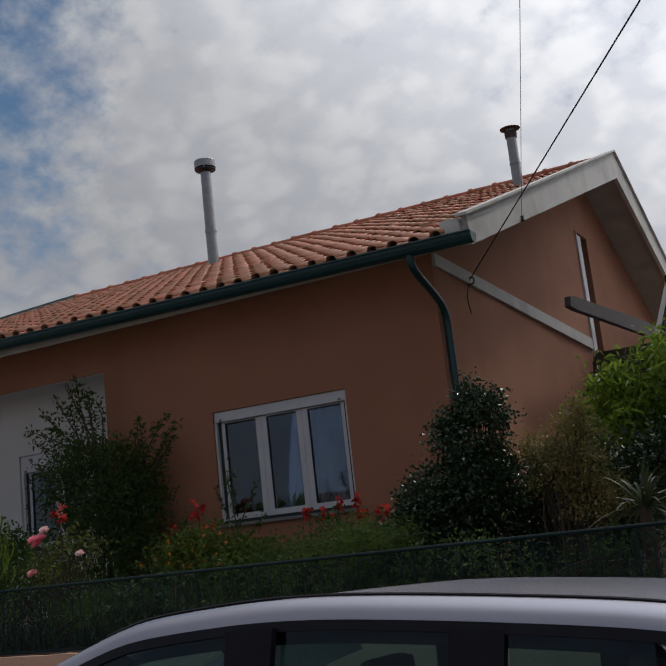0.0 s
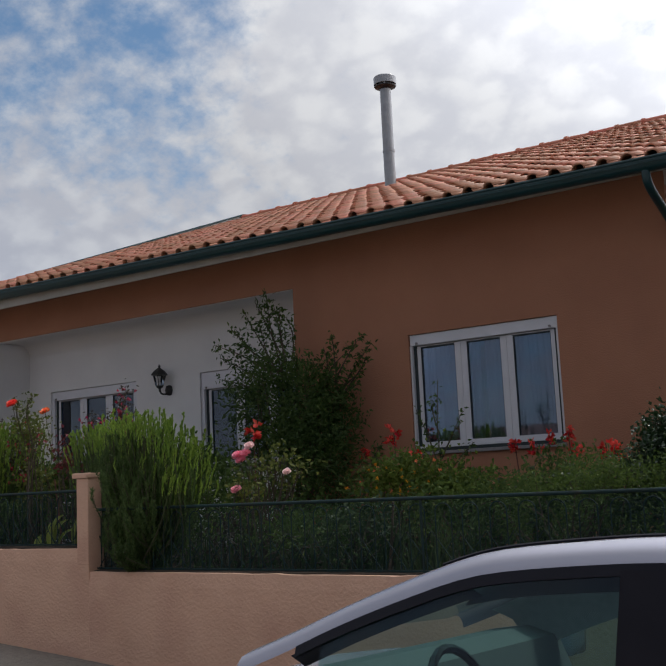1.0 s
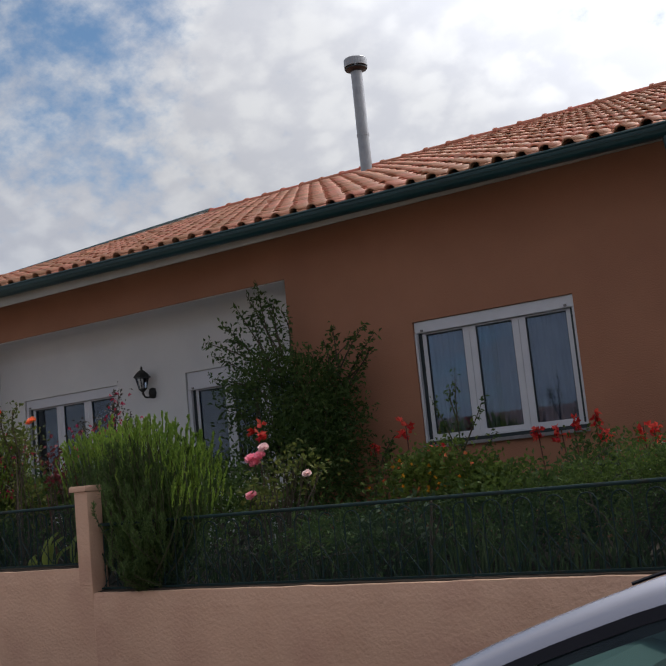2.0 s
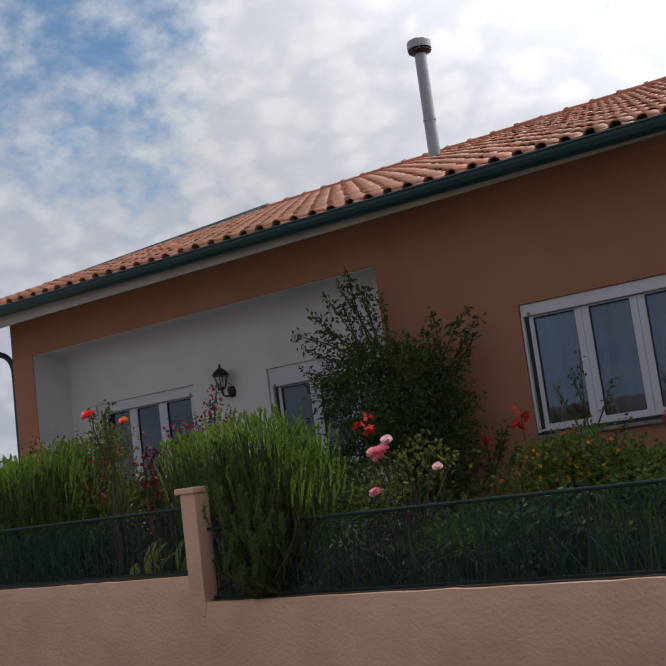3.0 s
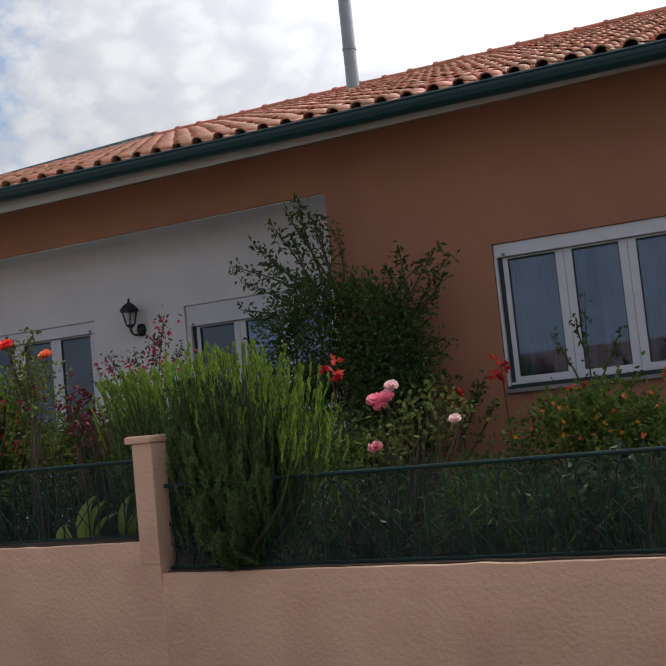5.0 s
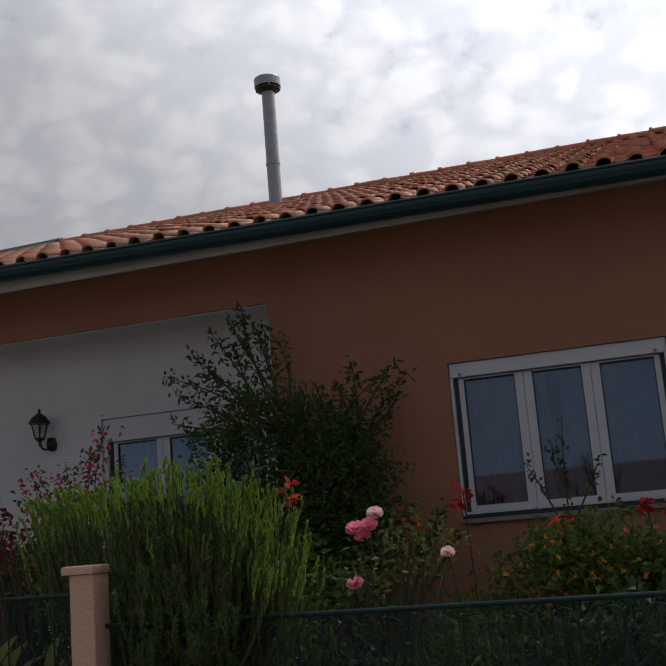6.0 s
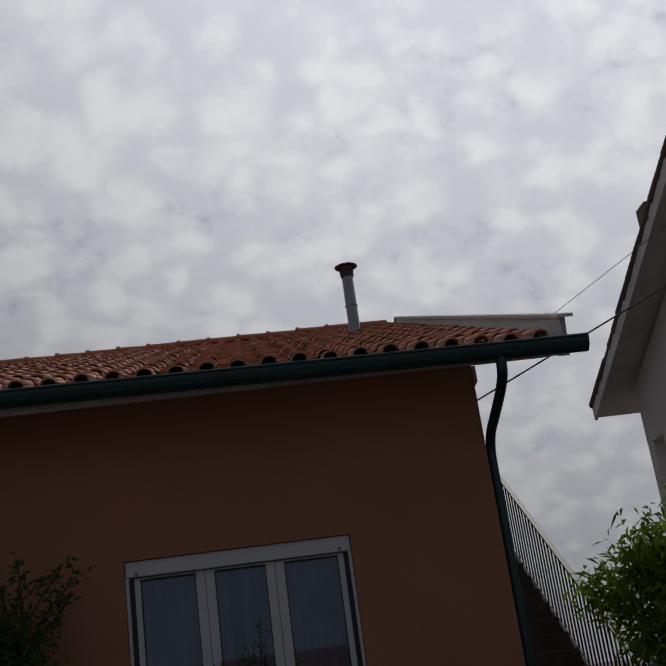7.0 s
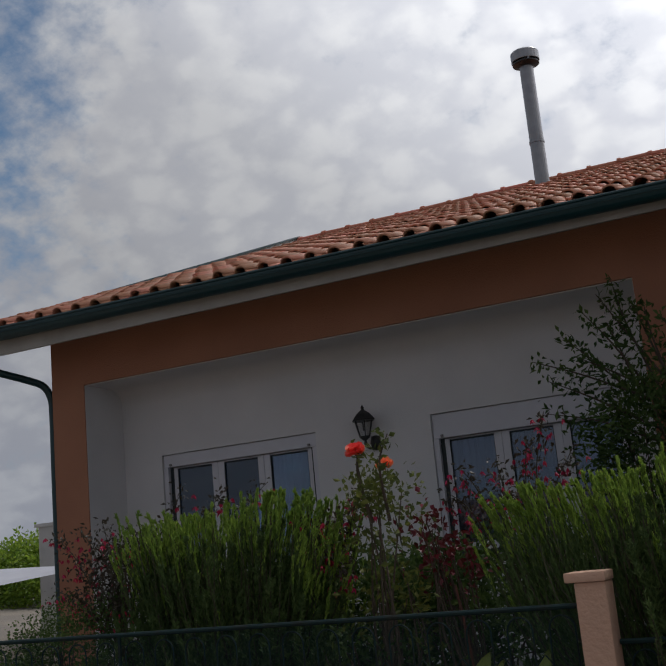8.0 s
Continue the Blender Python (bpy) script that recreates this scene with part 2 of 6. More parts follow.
def raw_part(name, verts, faces, mat, parent=None, label="", smooth=False, kind=""):
    """The same from arrays."""
    me = bpy.data.meshes.new(name)
    v = np.asarray(verts, float)
    if parent is not None:
        v = v - np.array(world_at(parent))
    me.from_pydata(v.tolist(), [], faces)
    me.materials.append(mat)
    if smooth:
        me.shade_smooth()
    ob = new(name, me)
    ob.parent = parent
    return tagged(ob, label, kind=kind)


def single(name, bm, mat, label, category, group="", kind="", smooth=False):
    """A thing that is one mesh; its origin goes to its base."""
    xs = [v.co for v in bm.verts]
    base = Vector(((min(v.x for v in xs) + max(v.x for v in xs)) / 2, (min(v.y for v in xs) + max(v.y for v in xs)) / 2, min(v.z for v in xs)))
    bmesh.ops.translate(bm, verts=bm.verts, vec=-base)
    ob = part(name, bm, mat, None, "", smooth)
    ob.location = base
    return tagged(ob, label, category, group, kind)


def box(bm, x0, y0, z0, x1, y1, z1, bevel=0.0):
    r = bmesh.ops.create_cube(bm, size=1.0)
    vs = r["verts"]
    for v in vs:
        v.co = Vector((x0 + (v.co.x + 0.5) * (x1 - x0), y0 + (v.co.y + 0.5) * (y1 - y0), z0 + (v.co.z + 0.5) * (z1 - z0)))
    if bevel:
        es = list({e for v in vs for e in v.link_edges})
        bmesh.ops.bevel(bm, geom=es, offset=bevel, segments=2, affect="EDGES", profile=0.7)
    return bm


def boxm(*a, bevel=0.0):
    return box(bmesh.new(), *a, bevel=bevel)


def prism(bm, pts, axis, a, b):
    """A polygon in the two other axes, drawn out along axis from a to b."""
    def at(p, w):
        return {"x": (w, p[0], p[1]), "y": (p[0], w, p[1]), "z": (p[0], p[1], w)}[axis]
    v0 = [bm.verts.new(at(p, a)) for p in pts]
    v1 = [bm.verts.new(at(p, b)) for p in pts]
    k = len(pts)
    bm.faces.new(v0)
    bm.faces.new(v1[::-1])
    for i in range(k):
        bm.faces.new((v0[i], v0[(i + 1) % k], v1[(i + 1) % k], v1[i]))
    bmesh.ops.recalc_face_normals(bm, faces=bm.faces)
    return bm


def lathe(bm, profile, x, y, z, seg=20):
    rings = []
    for r, h in profile:
        rings.append([bm.verts.new((x + max(r, 0.0004) * math.cos(2 * math.pi * i / seg), y + max(r, 0.0004) * math.sin(2 * math.pi * i / seg), z + h)) for i in range(seg)])
    for a, b in zip(rings, rings[1:]):
        for i in range(seg):
            bm.faces.new((a[i], a[(i + 1) % seg], b[(i + 1) % seg], b[i]))
    bm.faces.new(rings[0][::-1])
    bm.faces.new(rings[-1])
    return bm


def tube(bm, pts, r, seg=8, r_end=None):
    """A round bar through points."""
    pts = [Vector(p) for p in pts]
    rings = []
    up = Vector((0.13, 0.21, 0.97))
    for i, p in enumerate(pts):
        d = (pts[min(i + 1, len(pts) - 1)] - pts[max(i - 1, 0)]).normalized()
        s = d.cross(up)
        if s.length < 0.05:
            s = d.cross(Vector((1, 0, 0)))
        s.normalize()
        u = s.cross(d)
        rr = r if r_end is None else r + (r_end - r) * i / (len(pts) - 1)
        rings.append([bm.verts.new(p + rr * (math.cos(2 * math.pi * k / seg) * s + math.sin(2 * math.pi * k / seg) * u)) for k in range(seg)])
    for a, b in zip(rings, rings[1:]):
        for k in range(seg):
            bm.faces.new((a[k], a[(k + 1) % seg], b[(k + 1) % seg], b[k]))
    bm.faces.new(rings[0][::-1])
    bm.faces.new(rings[-1])
    return bm


def smooth_line(pts, n=6):
    """Points along a Catmull-Rom line."""
    p = [Vector(q) for q in pts]
    p = [2 * p[0] - p[1]] + p + [2 * p[-1] - p[-2]]
    out = []
    for i in range(1, len(p) - 2):
        for k in range(n):
            t = k / n
            a, b, c, d = p[i - 1:i + 3]
            out.append(0.5 * ((2 * b) + (c - a) * t + (2 * a - 5 * b + 4 * c - d) * t * t + (3 * b - a - 3 * c + d) * t ** 3))
    out.append(p[-2])
    return out


def wall_with_holes(u0, u1, z0, z1, d0, d1, holes, axis="x"):
    """A wall along x (or y) from u0 to u1, from depth d0 to d1, with rectangular openings (u0, u1, z0, z1)."""
    us = sorted({u0, u1, *[h[0] for h in holes], *[h[1] for h in holes]})
    zs = sorted({z0, z1, *[h[2] for h in holes], *[h[3] for h in holes]})
    us = [u for u in us if u0 <= u <= u1]
    zs = [z for z in zs if z0 <= z <= z1]
    bm = bmesh.new()
    at = (lambda u, d, z: (u, d, z)) if axis == "x" else (lambda u, d, z: (d, u, z))
    seen = {}

    def v(i, j, k):
        if (i, j, k) not in seen:
            seen[(i, j, k)] = bm.verts.new(at(us[i], (d0, d1)[k], zs[j]))
        return seen[(i, j, k)]

    def solid(i, j):
        if not (0 <= i < len(us) - 1 and 0 <= j < len(zs) - 1):
            return False
        cu, cz = (us[i] + us[i + 1]) / 2, (zs[j] + zs[j + 1]) / 2
        return not any(h[0] < cu < h[1] and h[2] < cz < h[3] for h in holes)
    for i in range(len(us) - 1):
        for j in range(len(zs) - 1):
            if not solid(i, j):
                continue
            for k in (0, 1):
                bm.faces.new((v(i, j, k), v(i + 1, j, k), v(i + 1, j + 1, k), v(i, j + 1, k)))
            for di, dj, a, b in ((-1, 0, (i, j), (i, j + 1)), (1, 0, (i + 1, j), (i + 1, j + 1)), (0, -1, (i, j), (i + 1, j)), (0, 1, (i, j + 1), (i + 1, j + 1))):
                if not solid(i + di, j + dj):
                    bm.faces.new((v(*a, 0), v(*b, 0), v(*b, 1), v(*a, 1)))
    bmesh.ops.recalc_face_normals(bm, faces=bm.faces)
    return bm


# ---- ground ----
def ground_z(x, y=0.0):
    return -2.515 - 0.075 * 30 * math.tanh(x / 30)


def make_ground():
    xs = sorted({*[round(-40 + 2 * i, 2) for i in range(41)], -900, -400, -200, -100, -60, 60, 100, 200, 400, 900})
    ys = [-900, -300, -100, -50, -25, -12, -8, -5, -3.3, -1, 5, 15, 30, 60, 120, 300, 900]
    vs = [(x, y, ground_z(x, y)) for x in xs for y in ys]
    k = len(ys)
    fs = [(i * k + j, (i + 1) * k + j, (i + 1) * k + j + 1, i * k + j + 1) for i in range(len(xs) - 1) for j in range(k - 1)]
    raw_part("road", vs, fs, ASPHALT, None, "worn grey-brown street sloping uphill", kind="structure")


make_ground()
single("garden_ground", boxm(-9.5, -3.185, -3.6, 9.0, 14.5, -1.74), SOIL, "dark planted soil of the raised front garden", "soil", kind="structure")

# ---- house ----
HX0, HX1 = -7.44, 2.87
RX0, RX1 = -8.15, 3.46
PITCH = 0.366
RIDGE_Y = 7.04
house = thing("house", (-2.2, 0, -1.75), "single-storey orange rendered house with clay tile roof", "house")


def slab_low(y):
    return 1.570 + PITCH * (min(y, 2 * RIDGE_Y - y) + 0.62)


W3 = (-0.008, 1.706, -0.74, 0.522)
part("front_wall", wall_with_holes(HX0, HX1, -1.80, 1.80, 0.0, 0.25, [(-7.03, -1.54, -1.80, 1.262), W3]), ORANGE, house, "orange rough rendered wall")
W1 = (-6.555, -4.765, -0.76, 0.508)
W2 = (-3.588, -1.80, -0.76, 0.508)
part("recess_wall", wall_with_holes(-7.14, -1.40, -1.80, 1.45, 0.60, 0.80, [W1, W2]), WHITE, house, "white rendered back wall of the recess")
part("recess_side", boxm(-7.18, 0.252, -1.80, -7.028, 0.598, 1.45), WHITE, house, "white side of the recess")
part("recess_side", boxm(-1.542, 0.252, -1.80, -1.40, 0.598, 1.45), WHITE, house, "white side of the recess")
part("recess_lining", boxm(-1.546, 0.012, -1.66, -1.541, 0.598, 1.251), WHITE, house, "white jamb of the recess")
part("recess_lining", boxm(-7.029, 0.012, -1.66, -7.024, 0.598, 1.251), WHITE, house, "white jamb of the recess")
part("recess_ceiling", boxm(-7.024, 0.03, 1.2518, -1.546, 0.598, 1.2605), WHITE, house, "white ceiling of the recess")
# added cove: its curve makes the shade between ceiling and wall fade softly
cove = [(0.598, 1.2515), (0.598, 1.05)] + [(0.598 - 0.20 + 0.20 * math.cos(a), 1.0515 + 0.20 * math.sin(a)) for a in [math.pi / 2 * k / 20 for k in range(1, 20)]] + [(0.398, 1.2515)]
part("recess_cove", prism(bmesh.new(), cove, "x", -7.023, -1.547), WHITE, house, "white cove added to soften the shade line", smooth=False)
part("recess_floor", boxm(-7.028, 0.002, -1.80, -1.542, 0.598, -1.66), SILL, house, "grey porch floor")


def gable_wall(x0, x1, door=None):
    """A gable-ended wall between two x, with an optional door opening (y0, y1, z0, z1)."""
    bm = bmesh.new()
    ys = [0.252, RIDGE_Y, 2 * RIDGE_Y - 0.25] + (list(door[:2]) if door else [])
    ys = sorted(ys)
    for a, b in zip(ys, ys[1:]):
        spans = [(-1.80, -1.80, slab_low(a) + 0.05, slab_low(b) + 0.05)]
        if door and door[0] <= a and b <= door[1]:
            spans = [(-1.80, -1.80, door[2], door[2]), (door[3], door[3], slab_low(a) + 0.05, slab_low(b) + 0.05)]
        for za, zb, zc, zd in spans:
            prism(bm, [(a, za), (b, zb), (b, zd), (a, zc)], "x", x0, x1)
    bmesh.ops.remove_doubles(bm, verts=bm.verts, dist=0.0001)
    return bm


DOOR = (6.27, 7.00, 1.30, 3.35)
part("gable_wall", gable_wall(2.63, HX1, DOOR), ORANGE, house, "orange rendered gable wall")
part("gable_wall", gable_wall(HX0, HX0 + 0.25), ORANGE, house, "orange rendered gable wall")
part("rear_wall", boxm(HX0, 2 * RIDGE_Y - 0.25, -1.80, HX1, 2 * RIDGE_Y, 1.80), ORANGE, house)
part("room_wall", boxm(HX0 + 0.25, 3.2, -1.70, 2.63, 3.3, 2.4), INNER, house, "plain inner room wall")
part("room_floor", boxm(HX0 + 0.25, 0.81, -1.78, 2.63, 3.2, -1.68), INNER, house)
part("floor_band", prism(bmesh.new(), [(0.02, 1.61), (6.2, 1.395), (6.2, 1.565), (0.02, 1.745)], "x", HX1 + 0.001, HX1 + 0.035), CONCRETE, house, "pale painted band on the gable")

# upper door on the gable
door = part("upper_door", boxm(2.80, 6.30, 1.31, 2.86, 6.66, 3.32, bevel=0.006), ALU, house, "narrow white door leaf")
part("door_frame", boxm(2.78, 6.27, 1.30, 2.90, 6.30, 3.35), ALU, door)
# near-black panel stands in for the shade inside the open door
part("door_opening", boxm(2.70, 6.67, 1.31, 2.72, 6.99, 3.34), DARKTRIM, door, "dark panel for the unlit open side")

# roof slab with fascia, barge boards
roof = part("roof_slab", prism(bmesh.new(), [(-0.62, 1.570), (0.0, 1.742), (0.40, slab_low(0.40)), (RIDGE_Y, slab_low(RIDGE_Y)), (2 * RIDGE_Y + 0.62, 1.570), (2 * RIDGE_Y + 0.62, 1.72), (RIDGE_Y, slab_low(RIDGE_Y) + 0.165), (-0.62, 1.72)], "x", RX0 + 0.07, RX1 - 0.005), FASCIA, house, "pale weathered concrete eaves slab")


def barge(x0, x1):
    bm = bmesh.new()
    prism(bm, [(-0.53, 1.583), (RIDGE_Y, 4.25), (2 * RIDGE_Y + 0.53, 1.583), (2 * RIDGE_Y + 0.60, 1.87), (RIDGE_Y, 4.70), (-0.60, 1.87)], "x", x0, x1)
    return bm


def barge_cap(x0, x1):
    return prism(bmesh.new(), [(-0.68, 1.843), (RIDGE_Y, 4.702), (2 * RIDGE_Y + 0.68, 1.843), (2 * RIDGE_Y + 0.68, 1.872), (RIDGE_Y, 4.733), (-0.68, 1.872)], "x", x0, x1)


part("barge_board", barge(RX1, RX1 + 0.06), CONCRETE, house, "deep pale barge board along the verge")
part("barge_cap", barge_cap(RX1 - 0.03, RX1 + 0.10), CONCRETE, house, "thin capping strip")
part("barge_board", barge(RX0, RX0 + 0.06), CONCRETE, house, "deep pale barge board along the verge")
part("barge_cap", barge_cap(RX0 - 0.03, RX0 + 0.09), TEAL, house, "teal metal verge capping")
part("verge_block", boxm(RX1 - 0.20, -0.66, 1.70, RX1 - 0.003, -0.57, 1.84), CONCRETE, house, "small pale block closing the eave")

# gutter: half-round with a rolled lip
SHEAR = -0.013


def eave_dz(x):
    """The eaves fall gently towards the downpipe."""
    return SHEAR * (x + 2.3)


def sheared(bm):
    for v in bm.verts:
        v.co.z += eave_dz(v.co.x)
    return bm


GZ = 1.728
gut = [(-0.715 + 0.082 * math.cos(math.pi + math.pi * k / 12), GZ + 0.106 * math.sin(math.pi + math.pi * k / 12)) for k in range(13)]
gut_in = [(-0.715 + 0.074 * math.cos(math.pi + math.pi * k / 12), GZ + 0.097 * math.sin(math.pi + math.pi * k / 12)) for k in range(12, -1, -1)]
gutter = part("gutter", sheared(prism(bmesh.new(), gut + gut_in, "x", RX0 - 0.02, 3.60)), TEAL, house, "dark teal half-round gutter")
part("gutter_lip", sheared(tube(bmesh.new(), [(RX0 - 0.02, -0.797, GZ), (3.60, -0.797, GZ)], 0.013, 8)), TEAL, gutter)
part("gutter_fold", sheared(tube(bmesh.new(), [(RX0 - 0.02, -0.790, GZ - 0.042), (3.60, -0.790, GZ - 0.042)], 0.008, 6)), TEAL, gutter)
for gx in (RX0 - 0.024, 3.598):
    part("gutter_end", sheared(prism(bmesh.new(), gut, "x", gx, gx + 0.006)), TEAL, gutter)
part("downpipe", tube(bmesh.new(), smooth_line([(2.935, -0.71, 1.64), (2.936, -0.71, 1.54), (2.938, -0.67, 1.455), (2.940, -0.55, 1.385), (2.940, -0.36, 1.315), (2.936, -0.17, 1.245), (2.930, -0.02, 1.18), (2.925, 0.07, 1.08), (2.922, 0.095, 0.92), (2.922, 0.095, 0.30), (2.922, 0.095, -1.74)]), 0.040, 14), TEAL, house, "dark teal swan-neck downpipe", smooth=True)
part("downpipe", tube(bmesh.new(), smooth_line([(-8.06, -0.71, 1.74), (-8.06, -0.70, 1.64), (-7.97, -0.58, 1.55), (-7.80, -0.37, 1.465), (-7.63, -0.15, 1.385), (-7.53, -0.03, 1.32), (-7.49, 0.03, 1.20), (-7.487, 0.05, 1.02), (-7.487, 0.05, 0.40), (-7.487, 0.05, -1.74)]), 0.038, 14), TEAL, house, "dark teal swan-neck downpipe", smooth=True)


def window(x0, x1, z0, z1, y, drop=0.05, tall=0.12, edge=0.028):
    """Three-light white sliding window with a roller-shutter box, set a little behind the wall face y."""
    w = thing("window", ((x0 + x1) / 2, y, z0), "")
    w.parent = house
    w.location = Vector(((x0 + x1) / 2, y, z0)) - Vector(house.location)
    yf = y + drop
    part("shutter_box", boxm(x0 + 0.005, yf - 0.025, z1 - tall, x1 - 0.005, yf + 0.14, z1 - 0.003, bevel=0.008), ALU, w, "white roller shutter box")
    zt = z1 - tall - 0.002
    fr = bmesh.new()
    for a, b in ((x0 + 0.004, x0 + edge), (x1 - edge, x1 - 0.004)):
        box(fr, a, yf - 0.03, z0 + 0.03, b, yf + 0.10, zt)
    box(fr, x0 + edge, yf - 0.005, z0 + 0.042, x1 - edge, yf + 0.10, z0 + 0.06)
    part("window_frame", fr, ALU, w)
    for a, b in ((x0 + edge, x0 + edge + 0.034), (x1 - edge - 0.034, x1 - edge)):
        part("shutter_guide", boxm(a, yf + 0.012, z0 + 0.06, b, yf + 0.05, zt), DARKTRIM, w, "dark shutter guide")
    for sx in (x0 + 0.09, x1 - 0.09):
        part("shutter_stop", boxm(sx - 0.012, yf - 0.045, zt + 0.012, sx + 0.012, yf - 0.024, zt + 0.034, bevel=0.004), SILL, w)
    a0, a1 = x0 + edge + 0.034, x1 - edge - 0.034
    lw = (a1 - a0) / 3
    for k in range(3):
        s0, s1 = a0 + k * lw, a0 + (k + 1) * lw
        wl = 0.045 if k == 0 else 0.07
        wr = 0.045 if k == 2 else 0.07
        sh = part("sash", wall_with_holes(s0 + 0.002, s1 - 0.002, z0 + 0.062, zt - 0.004, yf + 0.02, yf + 0.07, [(s0 + wl, s1 - wr, z0 + 0.105, zt - 0.014)]), ALU, w)
        g = part("pane", boxm(s0 + wl - 0.004, yf + 0.043, z0 + 0.101, s1 - wr + 0.004, yf + 0.047, zt - 0.010), GLASS, sh, "clear reflecting glass")
        g.visible_shadow = False
        gk = bmesh.new()
        box(gk, s0 + wl, yf + 0.030, z0 + 0.110, s0 + wl + 0.008, yf + 0.042, zt - 0.018)
        box(gk, s1 - wr - 0.008, yf + 0.030, z0 + 0.110, s1 - wr, yf + 0.042, zt - 0.018)
        box(gk, s0 + wl + 0.008, yf + 0.030, zt - 0.03, s1 - wr - 0.008, yf + 0.042, zt - 0.018)
        part("gasket", gk, DARKTRIM, sh)
    part("window_sill", boxm(x0 - 0.008, y - 0.035, z0 - 0.03, x1 + 0.008, yf + 0.10, z0 + 0.004, bevel=0.006), SILL, w, "grey stone sill")
    part("bottom_channel", boxm(x0 + 0.004, yf - 0.015, z0 + 0.006, x1 - 0.004, yf + 0.09, z0 + 0.040), DARKTRIM, w, "dark bottom channel")
    # gathered sheer curtain behind the glass
    vs, fs = [], []
    nseg = 160
    for k in range(nseg + 1):
        u = x0 + 0.06 + (x1 - x0 - 0.12) * k / nseg
        d = yf + 0.12 + 0.030 * math.sin(u * 44 + 1.5 * math.sin(u * 7)) + 0.014 * math.sin(u * 117 + 1)
        vs += [(u, d, z0 + 0.02), (u, d, zt)]
        if k and not (0.44 < k / nseg < 0.50):
            fs.append((2 * k - 2, 2 * k, 2 * k + 1, 2 * k - 1))
    raw_part("curtain", vs, fs, CURTAIN, w, "sheer gathered curtain", smooth=True)
    return w


window(*W3, 0.0)
window(*W1, 0.60, tall=0.13, edge=0.055)
window(*W2, 0.60, tall=0.225, edge=0.055)

# ---- metal flues on the roof ----
def flue(x, y, z, r, h, cap, label):
    f = thing("chimney_flue", (x, y, z), label, "chimney", "flues on the roof")
    part("pipe", lathe(bmesh.new(), [(r, -0.25), (r, 0.64 * h / 1.9), (r + 0.008, 0.64 * h / 1.9), (r + 0.008, 0.68 * h / 1.9), (r, 0.68 * h / 1.9), (r * 0.98, h)], x, y, z, 24), STEEL, f, smooth=False)
    if cap == "drum":
        part("cap", lathe(bmesh.new(), [(r * 0.95, h - 0.02), (r * 1.05, h), (r * 1.9, h + 0.03), (r * 1.9, h + 0.05), (r * 0.9, h + 0.055), (r * 0.9, h + 0.06)], x, y, z, 24), BLACKIRON, f, "dark open underside")
        part("drum", lathe(bmesh.new(), [(r * 2.0, h + 0.07), (r * 2.02, h + 0.075), (r * 2.02, h + 0.20), (r * 1.9, h + 0.215), (r * 0.5, h + 0.235)], x, y, z, 24), STEEL, f, "round steel cowl")
        for k in range(4):
            a = k * math.pi / 2 + 0.5
            part("strut", boxm(x + 1.85 * r * math.cos(a) - 0.012, y + 1.85 * r * math.sin(a) - 0.012, z + h + 0.04, x + 1.85 * r * math.cos(a) + 0.012, y + 1.85 * r * math.sin(a) + 0.012, z + h + 0.08), STEEL, f)
    else:
        part("cap", lathe(bmesh.new(), [(r * 1.15, h - 0.14), (r * 1.25, h - 0.06), (r * 1.0, h - 0.03)], x, y, z, 18), RUSTY, f, "dark collar")
        part("hood", lathe(bmesh.new(), [(r * 2.0, h + 0.0), (r * 2.05, h + 0.01), (r * 0.3, h + 0.05)], x, y, z, 18), RUSTY, f, "dark rain hood")
    return f


flue(-3.40, 5.40, 4.05, 0.098, 1.74, "drum", "tall galvanised steel flue with round cowl")
flue(2.53, 4.75, 3.84, 0.075, 0.84, "hood", "short grey metal flue with dark rain hood")

# ---- roof tiles: pan and roll clay tiles ----
TILE_W, TILE_L, ROWS = 0.2250, 0.375, 23


def tile_geometry(length=TILE_L + 0.05, thick=0.016):
    """One tile: a flat pan and a round roll, open at the lower end."""
    prof = [(-0.118, 0.020), (-0.100, 0.006), (-0.055, 0.0), (-0.010, 0.004), (0.006, 0.012)]
    for k in range(7):
        a = math.pi * (1 - k / 6)
        prof.append((0.062 + 0.056 * math.cos(a), 0.014 + 0.044 * math.sin(a)))
    vs, fs = [], []
    m = len(prof)
    for w, lift in ((0.0, 0.026), (length, 0.0)):
        for px, pz in prof:
            vs.append((px, w, pz + lift))
    for px, pz in prof:
        vs.append((px * 0.99, 0.002, pz + 0.026 - thick))
    for px, pz in prof:
        vs.append((px * 0.99, 0.12, pz + 0.022 - thick))
    for k in range(m - 1):
        fs.append((k, k + 1, m + k + 1, m + k))
        fs.append((2 * m + k, 2 * m + k + 1, k + 1, k))
        fs.append((3 * m + k, 3 * m + k + 1, 2 * m + k + 1, 2 * m + k))
    return np.array(vs), fs


def tile_spot(col, row):
    x = RX0 + 0.20 + (col + 0.5) * TILE_W
    y = -0.775 + row * TILE_L * math.cos(math.atan(PITCH))
    fall = max(0.0, 1 - (y + 0.7) / 7.74)
    return Vector((x, y, 1.722 + PITCH * (y + 0.775) + eave_dz(x) * fall))


